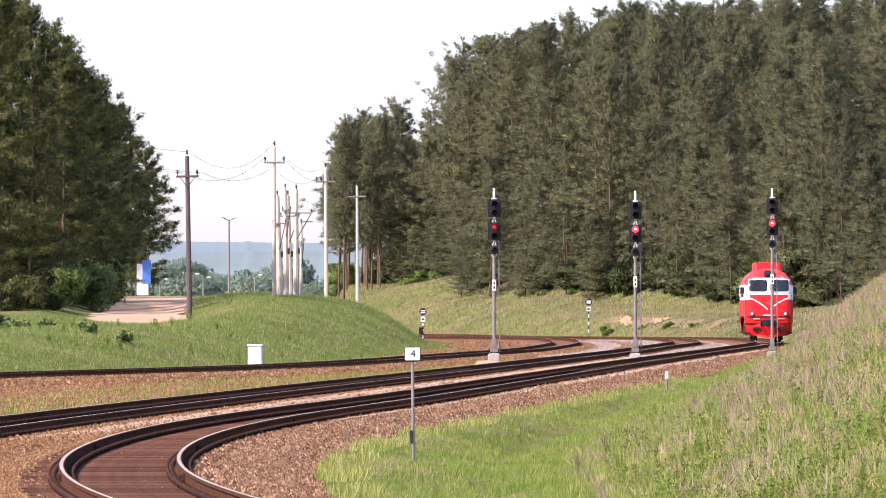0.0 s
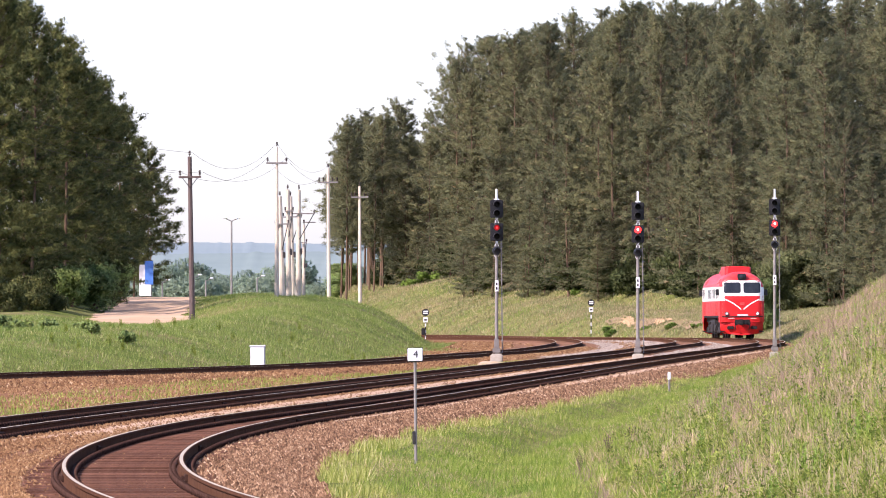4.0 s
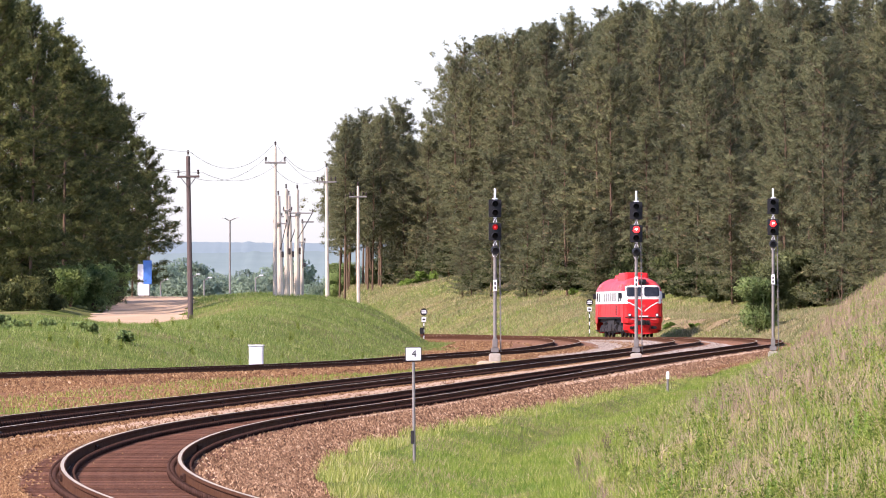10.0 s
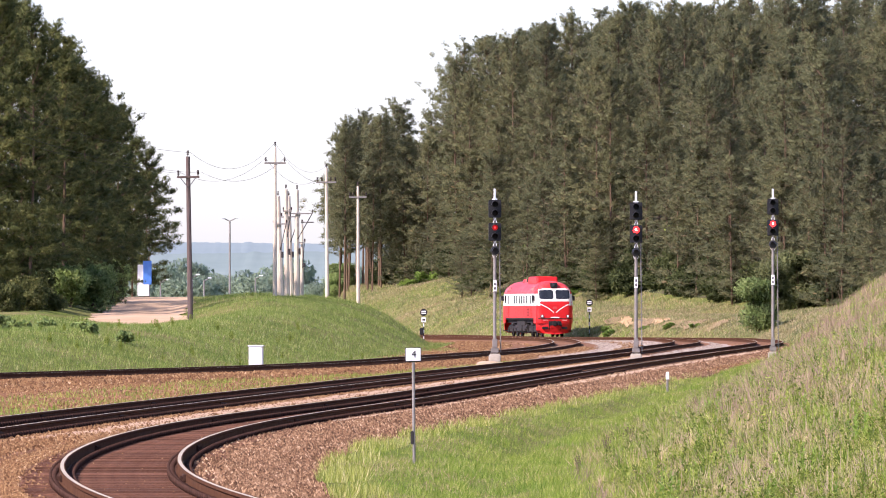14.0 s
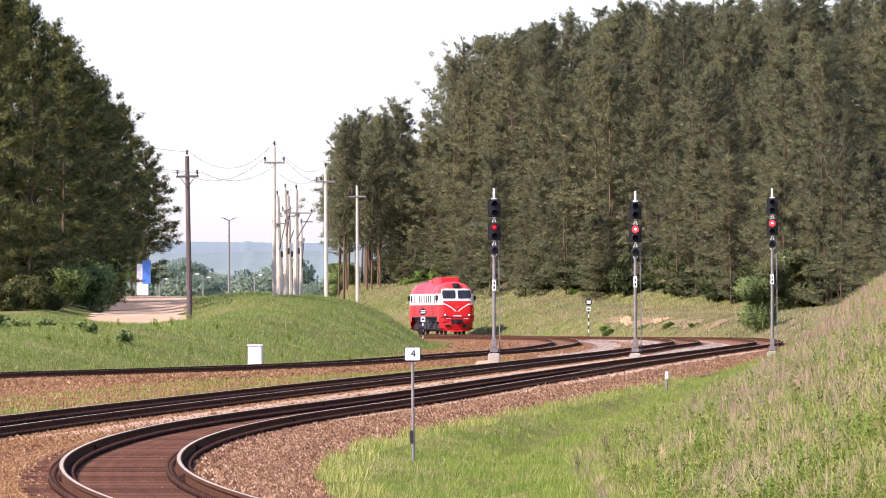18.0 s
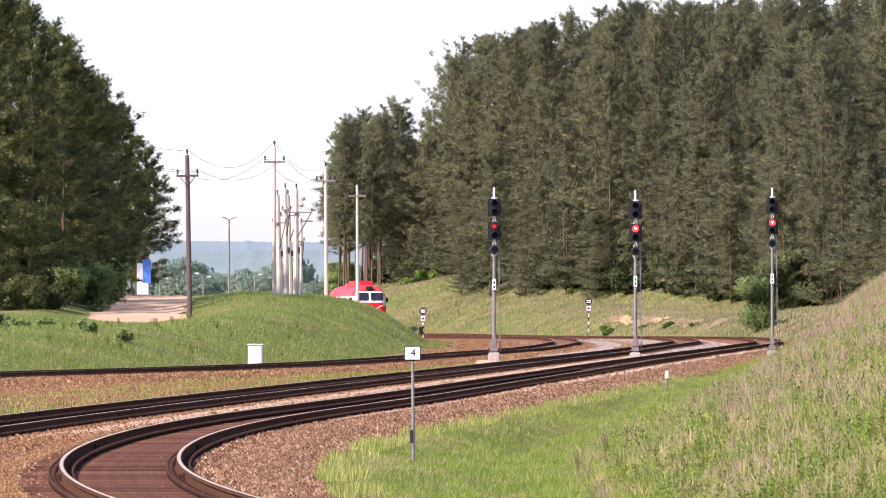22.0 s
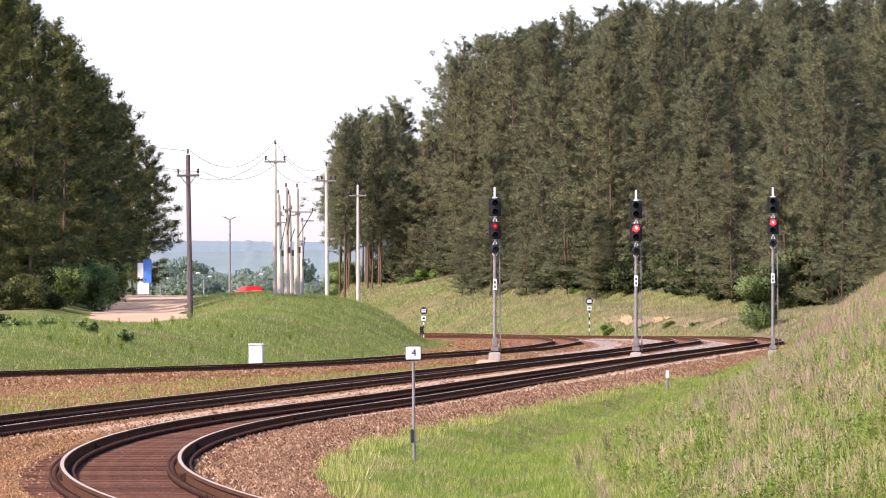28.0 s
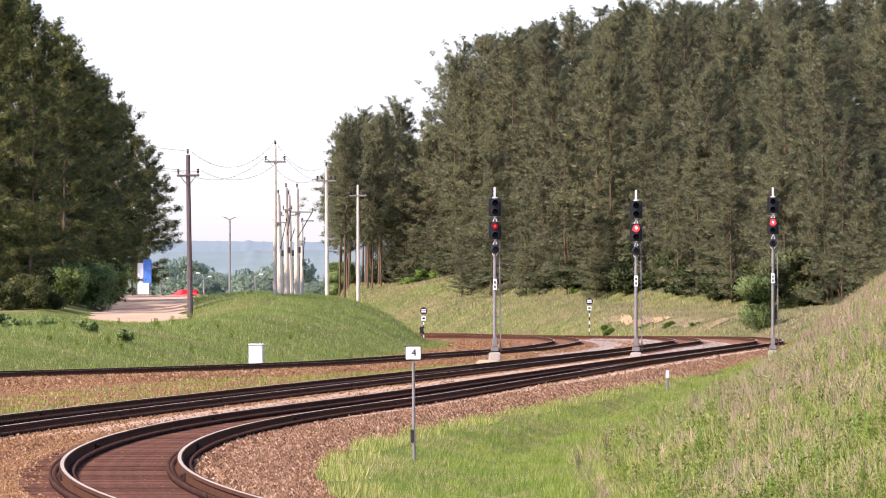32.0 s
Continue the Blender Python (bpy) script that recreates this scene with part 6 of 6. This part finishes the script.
stones("ballast_stones", line_3, [(0.9, 2.9, 3), (-2.2, -0.9, 1), (-0.7, 0.7, 0.7)], 280, 520, 26000, 0.055, 14, "loose broken brown ballast stones")
stones("ballast_stones", line_3, [(-7.2, -2.2, 3), (2.4, 4.6, 1.5)], 425, 720, 14000, 0.085, 15, "scattered brown stones on the gravel")
stones("ballast_stones", line_3, [(2.0, 5.2, 1), (5.2, 14.0, 1.3)], 225, 425, 42000, 0.043, 16, "scattered brown stones beside the siding")
stones("gravel_stones", line_2, [(1.5, 3.7, 2.2), (-6.4, -1.5, 4)], 445, 640, 36000, 0.06, 19, "pale grey gravel stones between the tracks", STONE_PALE)

# ---- grass ----


def blades(name, x, y, height, width, lean, seed, material, label, category="grass"):
    r = np.random.default_rng(seed)
    n = len(x)
    z = ground_z(x, y) - 0.03
    a = r.uniform(0, 6.28, n)
    h = height * r.uniform(0.45, 1.25, n)
    w = width * r.uniform(0.6, 1.3, n)
    dx, dy = np.cos(a) * w, np.sin(a) * w * 0.4
    b = r.uniform(0, 6.28, n)
    tx, ty = np.cos(b) * h * lean * r.random(n) + 0.03 * h, np.sin(b) * h * lean * r.random(n)
    root = np.stack([x, y, z], 1)
    p0 = root + np.stack([-dx, -dy, 0 * h], 1)
    p1 = root + np.stack([dx, dy, 0 * h], 1)
    p2 = root + np.stack([tx, ty, h], 1)
    v = np.stack([p0, p1, p2], 1).reshape(-1, 3)
    me = mesh_np(name, v, np.arange(3 * n).reshape(n, 3))
    me.materials.append(material)
    return tagged(new(name, me), label, category, kind="stuff")


def spread_right(n, y0, y1, u0, u1, seed, power=1.0):
    """Points beside track 1, thinner with distance; u: metres from its centre line."""
    r = np.random.default_rng(seed)
    t = r.random(n)
    y = 1 / (1 / y0 + t * (1 / y1 - 1 / y0))
    lo = np.full(n, u0) if not callable(u0) else u0(y)
    hi = np.full(n, u1) if not callable(u1) else u1(y)
    u = lo + (hi - lo) * r.random(n) ** power
    return line_1(y) + u, y


def clumped(x, y, scale, cut, seed):
    k = np.sin(x / scale + seed) * np.sin(y / scale * 0.35 + 2 * seed + np.sin(x / scale * 1.7)) + 0.5 * np.sin(x / scale * 2.3 - y / scale * 0.9 + seed)
    return k > cut


def ditch_end(y):
    return foot_u(y) + 0.9


def view_side(y):
    return 0.053 * y + 1.0 - line_1(y)


gx, gy = spread_right(150000, 84, 480, lambda y: np.interp(y, [84, 200, 300], [3.15, 3.05, 2.75]), ditch_end, 21)
edge_u = gx - line_1(gy) - np.interp(gy, [84, 200, 300], [3.15, 3.05, 2.75])
keep = edge_u > np.interp(gy, [100, 200], [2.6, 1.0]) * np.random.default_rng(77).random(len(gx)) ** 2 + 0.25 * np.sin(gy * 0.9) * np.sin(gy * 0.37)
gx, gy = gx[keep], gy[keep]
blades("grass", gx, gy, 0.115, 0.0055, 1.2, 31, LUSH_BLADES, "fresh green grass in the ditch beside the track")
gx, gy = spread_right(60000, 84, 480, lambda y: foot_u(y) - 1.9, ditch_end, 19)
keep = clumped(gx, gy, 1.3, -0.1, 2)
blades("grass", gx[keep], gy[keep], 0.19, 0.006, 1.0, 29, LUSH_BLADES, "deep fresh green grass at the bottom of the ditch")
gx, gy = spread_right(50000, 84, 480, 2.95, ditch_end, 20)
keep = clumped(gx, gy, 1.6, 0.0, 6)
blades("grass", gx[keep], gy[keep], 0.12, 0.005, 1.2, 30, DRY_BLADES, "straw-coloured grass in the ditch")
gx, gy = spread_right(24000, 84, 330, 2.75, 3.5, 22)
keep = clumped(gx, gy, 0.8, 0.1, 3)
blades("grass", gx[keep], gy[keep], 0.22, 0.009, 0.8, 32, BLADES, "tufts of green grass on the edge of the ballast")
gx, gy = spread_right(110000, 84, 520, lambda y: foot_u(y) + 0.3, view_side, 23)
blades("grass", gx, gy, 0.125, 0.0055, 1.4, 33, DRY_BLADES, "dry straw-coloured grass on the bank")
gx, gy = spread_right(240000, 84, 520, lambda y: foot_u(y) + 0.3, view_side, 24)
keep = clumped(gx, gy, 1.3, -0.6, 5) & ((gx - line_1(gy) < foot_u(gy) + np.interp(gy, [84, 160, 260], [6, 3.5, 1.4])) | clumped(gx, gy, 1.5, 0.15, 7))
blades("grass", gx[keep], gy[keep], 0.16, 0.007, 1.3, 34, BLADES, "green grass among straw on the bank")
gx, gy = spread_right(18000, 110, 560, lambda y: foot_u(y) + 1.2, view_side, 25)
keep = clumped(gx, gy, 1.1, -0.1, 8)
blades("dry_stalks", gx[keep], gy[keep], 0.42, 0.005, 0.5, 35, surface("withered_stalks", (0.30, 0.23, 0.14), (0.56, 0.44, 0.29), 3, 0.9, bump=0), "thin withered brown stalks standing on the bank", "weeds")

sr_ = np.random.default_rng(44)
gy = sr_.uniform(140, 520, 44000)
lo = foot_u(gy) + np.interp(gy, [150, 230], [2.6, 1.7])
gx = line_1(gy) + lo + (view_side(gy) - lo) * sr_.random(44000)
keep = clumped(gx, gy, 1.7, -0.55, 3)
blades("dry_stalks", gx[keep], gy[keep], 0.36, 0.014, 0.8, 45, surface("dead_brown_weeds", (0.19, 0.13, 0.088), (0.40, 0.285, 0.195), 3, 0.9, bump=0), "dead mauve-brown weeds on the crest of the bank", "weeds")


def tussocks(name, n, y0, y1, per, height, width, seed, material, label):
    """Tufts of grass that stand out from the turf: blades bursting from one root."""
    r = np.random.default_rng(seed)
    x, y = spread_right(n, y0, y1, lambda q: foot_u(q) + 0.3, view_side, seed)
    big = r.uniform(0.6, 1.3, n)
    bx = np.repeat(x, per) + r.normal(0, 0.05, n * per) * np.repeat(big, per)
    by = np.repeat(y, per) + r.normal(0, 0.05, n * per) * np.repeat(big, per)
    return blades(name, bx, by, height * np.repeat(big, per), width, 1.1, seed + 100, material, label)


tussocks("grass", 1700, 84, 480, 26, 0.32, 0.012, 51, LUSH_BLADES, "bright green tussocks on the bank")
tussocks("grass", 1300, 84, 480, 24, 0.30, 0.010, 52, DRY_BLADES, "straw-coloured tussocks on the bank")
# far bank under the wood
gx, gy = spread_right(100000, 545, 960, 2.9, lambda y: np.interp(y, [820, 860], [15.5, 20.5]), 26)
keep = off_soil(gx, gy, np.random.default_rng(1))
gx, gy = gx[keep], gy[keep]
blades("grass", gx, gy, 0.24, 0.03, 1.2, 36, BANK_DRY, "long yellow-green grass on the bank below the wood")
gx, gy = spread_right(66000, 545, 960, 2.9, lambda y: np.interp(y, [820, 860], [16.5, 21]), 27)
keep = clumped(gx, gy, 2.6, -0.1, 9) & off_soil(gx, gy, np.random.default_rng(2))
blades("grass", gx[keep], gy[keep], 0.26, 0.03, 1.2, 37, BANK_GREEN, "long green grass on the bank below the wood")
# berm and meadow beside the siding
r_ = np.random.default_rng(28)
gy = 1 / (1 / 290 + r_.random(190000) * (1 / 660 - 1 / 290))
gx = line_3(gy) - berm_v(gy) - r_.uniform(-1.6, 18, 190000)
road_near = np.abs(gx - road_c(gy)) < np.interp(gy, [440, 462, 480, 900], [0.0, 1.3, 2.4, 2.4])
inside = (gx > -0.055 * gy) & ~(road_near & (gy > 450))
blades("grass", gx[inside], gy[inside], 0.20, 0.013, 0.9, 38, BERM_BLADES, "long fresh green grass on the berm")
gy2 = 1 / (1 / 110 + r_.random(60000) * (1 / 420 - 1 / 110))
lo, hi = line_3(gy2) + 2.7, line_2(gy2) - 2.8
gx2 = lo + (hi - lo) * r_.random(60000)
keep = clumped(gx2, gy2, 1.1, -0.25, 4) & (hi > lo) & (hi - gx2 < 6)
blades("grass", gx2[keep], gy2[keep], 0.20, 0.013, 1.0, 39, LUSH_BLADES, "patchy grass between the middle track and the siding")

# ---- low broad-leaved weeds ----
hr_ = np.random.default_rng(61)
hx_, hy_ = spread_right(1500, 86, 470, lambda y: foot_u(y) + 0.5, view_side, 62)
per_ = 16
px_ = np.repeat(hx_, per_) + hr_.normal(0, 0.10, 1500 * per_)
py_ = np.repeat(hy_, per_) + hr_.normal(0, 0.16, 1500 * per_)
pz_ = ground_z(px_, py_) + np.repeat(hr_.uniform(0.08, 0.32, 1500), per_) * hr_.random(1500 * per_)
up_ = np.tile(np.array([0.0, 0.0, 1.0]), (1500 * per_, 1))
me_ = crown_mesh("low_weeds", np.column_stack([px_, py_, pz_]), up_, 0.045, 4, hr_, width=0.35, up=0.2)
me_.materials.append(HERB)
tagged(new("low_weeds", me_), "low dark green broad-leaved weeds in the bank's grass", "weeds", kind="stuff")

# ---- leafy sprigs and dead stems among the bank's grass ----


def sprigs(n, seed, height, size, material, label, low=0.6):
    """Short upright weeds: leaves set round a stem, level by level."""
    r = np.random.default_rng(seed)
    x, y = spread_right(n, 86, 480, lambda q: foot_u(q) + low, view_side, seed)
    keep = clumped(x, y, 0.9, -0.45, seed)
    x, y = x[keep], y[keep]
    n, levels = len(x), 6
    h = height * r.uniform(0.5, 1.3, n)
    f = np.tile(np.linspace(0.15, 1.0, levels), n)
    lean = r.normal(0, 0.12, (n, 2))
    hh = np.repeat(h, levels) * f
    px = np.repeat(x, levels) + np.repeat(lean[:, 0], levels) * hh + r.normal(0, 0.012, n * levels)
    py = np.repeat(y, levels) + np.repeat(lean[:, 1], levels) * hh + r.normal(0, 0.012, n * levels)
    pz = np.repeat(ground_z(x, y), levels) + hh
    out = np.column_stack([r.normal(0, 0.6, (n * levels, 2)), np.full(n * levels, 0.5)])
    me = crown_mesh("weed_sprigs", np.column_stack([px, py, pz]), out, size, 3, r, width=0.3, up=0.5)
    me.materials.append(material)
    tagged(new("weed_sprigs", me), label, "weeds", kind="stuff")


sprigs(1700, 71, 0.30, 0.065, HERB_BRIGHT, "fresh yellow-green weed sprigs on the bank")
sprigs(1500, 72, 0.34, 0.065, HERB_DARK, "dark green weed sprigs on the bank")
gx, gy = spread_right(70000, 90, 520, lambda y: foot_u(y) + 0.1, view_side, 73)
keep = clumped(gx, gy, 1.9, 0.1, 11) | ((gy > 170) & clumped(gx, gy, 1.2, -0.1, 4))
blades("dead_stems", gx[keep], gy[keep], 0.26, 0.004, 0.7, 74, surface("mauve_dead_stems", (0.17, 0.11, 0.085), (0.38, 0.265, 0.20), 3, 0.9, bump=0), "mauve-brown haze of dead stems on the bank", "weeds")

# ---- weeds ----


def herb(seed, h, leaves, mat, label):
    """A leafy upright weed: one stem with leaves in pairs."""
    r = np.random.default_rng(seed)
    t = tagged(new("weed"), label, "weed", "weeds on the bank")
    bm = bmesh.new()
    for s in range(3):
        lean = Vector((r.normal(0, 0.12), r.normal(0, 0.12), 1)) * h * r.uniform(0.7, 1)
        root = Vector((r.normal(0, 0.05), r.normal(0, 0.05), -0.05))
        rod(root, root + lean, 0.008, 0.003, 4, bm)
        for i in range(leaves):
            c = root + lean * (0.2 + 0.8 * i / leaves)
            a = i * 2.4 + s
            d = Vector((math.cos(a), math.sin(a), 0.7)) * h * 0.155 * (1.1 - 0.6 * i / leaves)
            q = Vector((-math.sin(a), math.cos(a), 0.1)) * d.length * 0.28
            f = [bm.verts.new(p) for p in (c, c + d * 0.5 + q, c + d, c + d * 0.5 - q)]
            bm.faces.new(f)
    part("leafy_stem", bm, mat, t)
    return t


w0 = herb(1, 0.40, 24, HERB, "upright leafy green weed in the dry grass")
w1 = herb(2, 0.46, 22, LEAVES, "tall leafy green weed in the dry grass")
w2 = herb(3, 0.36, 20, HERB_DARK, "dark green bushy weed in the dry grass")
wr = np.random.default_rng(17)
wx, wy = spread_right(94, 104, 400, lambda y: foot_u(y) + 0.9, view_side, 29)
wx, wy = np.repeat(wx, 3) + wr.normal(0, 0.22, 282), np.repeat(wy, 3) + wr.normal(0, 1.2, 282)
first = [True, True, True]
for i, (x, y) in enumerate(zip(wx, wy)):
    src = (w0, w1, w2)[i % 3]
    m = on_ground(x, y) @ Matrix.Rotation(wr.uniform(0, 6), 4, "Z")
    if first[i % 3]:
        src.matrix_world = m
        first[i % 3] = False
    else:
        copy_thing(src, m).scale = (wr.uniform(0.6, 1.2),) * 3
for i in range(40):
    y = wr.uniform(330, 430)
    x = float(line_3(y)) - wr.uniform(3, 14)
    copy_thing(w0, on_ground(x, y) @ Matrix.Rotation(wr.uniform(0, 6), 4, "Z")).scale = (wr.uniform(0.8, 1.5),) * 3
d0 = bush(86, 0.8, 0.8, 0.42, 300, 0.12, LEAVES_DULL, "low broad-leaved weed clump on the grass berm")
for i, (px, y, s) in enumerate(((85, 372, 1.0), (76, 366, 0.8), (20, 368, 1.0), (30, 362, 0.8), (4, 380, 1.1), (45, 395, 0.8), (148, 352, 0.8), (160, 348, 0.9), (135, 358, 0.6), (220, 345, 1.0), (100, 395, 0.5), (118, 388, 0.5), (10, 350, 0.6))):
    m = on_ground((px - 784) * y / 16000, y) @ Matrix.Rotation(i * 1.3, 4, "Z")
    if i == 0:
        d0.matrix_world = m
    else:
        copy_thing(d0, m).scale = (s, s, s)
dock = tagged(new("dead_weed"), "dead dark brown seed stalk in the grass", "weed", "dead stalks")
bm = bmesh.new()
for k in range(5):
    top = Vector((0.05 * (k - 2), 0.02 * k, 0.42 - 0.04 * abs(k - 2)))
    rod((0, 0, -0.05), top, 0.007, 0.005, 4, bm)
    for q in range(5):
        bmesh.ops.create_icosphere(bm, subdivisions=1, radius=0.016, matrix=Matrix.Translation(Vector((0, 0, 0)).lerp(top, 0.6 + 0.1 * q)))
part("stalk", bm, surface("dead_seed_stalk", (0.07, 0.04, 0.035), (0.16, 0.10, 0.08), 9, 0.9, bump=0), dock)
dock.matrix_world = on_ground(3.6, 176) @ Matrix.Scale(1.0, 4)
for x, y, s in ((5.3, 190, 0.9), (2.9, 160, 1.1), (2.2, 147, 0.8)):
    copy_thing(dock, on_ground(x, y)).scale = (s * 0.6, s * 0.6, s)

# ---- what moves: the engine runs away from the camera, round the bend and downhill ----
SPEED = 11.44
FRONT_0 = 553.3


def engine_pose(t):
    """Both bogies stand on the centre line of track 1."""
    y0 = FRONT_0 + SPEED * t + 0.028 * max(0, t - 14) ** 2
    a = Vector((float(line_1(y0 + 3.5)), y0 + 3.5, -float(fall_away(y0 + 3.5))))
    b = Vector((float(line_1(y0 + 12.9)), y0 + 12.9, -float(fall_away(y0 + 12.9))))
    way = (b - a).normalized()
    mid = (a + b) / 2
    side = way.cross(Vector((0, 0, 1))).normalized()
    up = side.cross(way)
    return Matrix.Translation(mid) @ Matrix((side, way, up)).transposed().to_4x4()


def motions():
    walk(engine, [(0.5 * i, engine_pose(0.5 * i)) for i in range(65)])
    turn = SPEED / 0.525
    for wheel, y in wheelsets:
        walk(wheel, [(i / 15, Matrix.Translation((0, y, 0.525)) @ Matrix.Rotation(-turn * i / 15, 4, "X")) for i in range(481)])


motions()
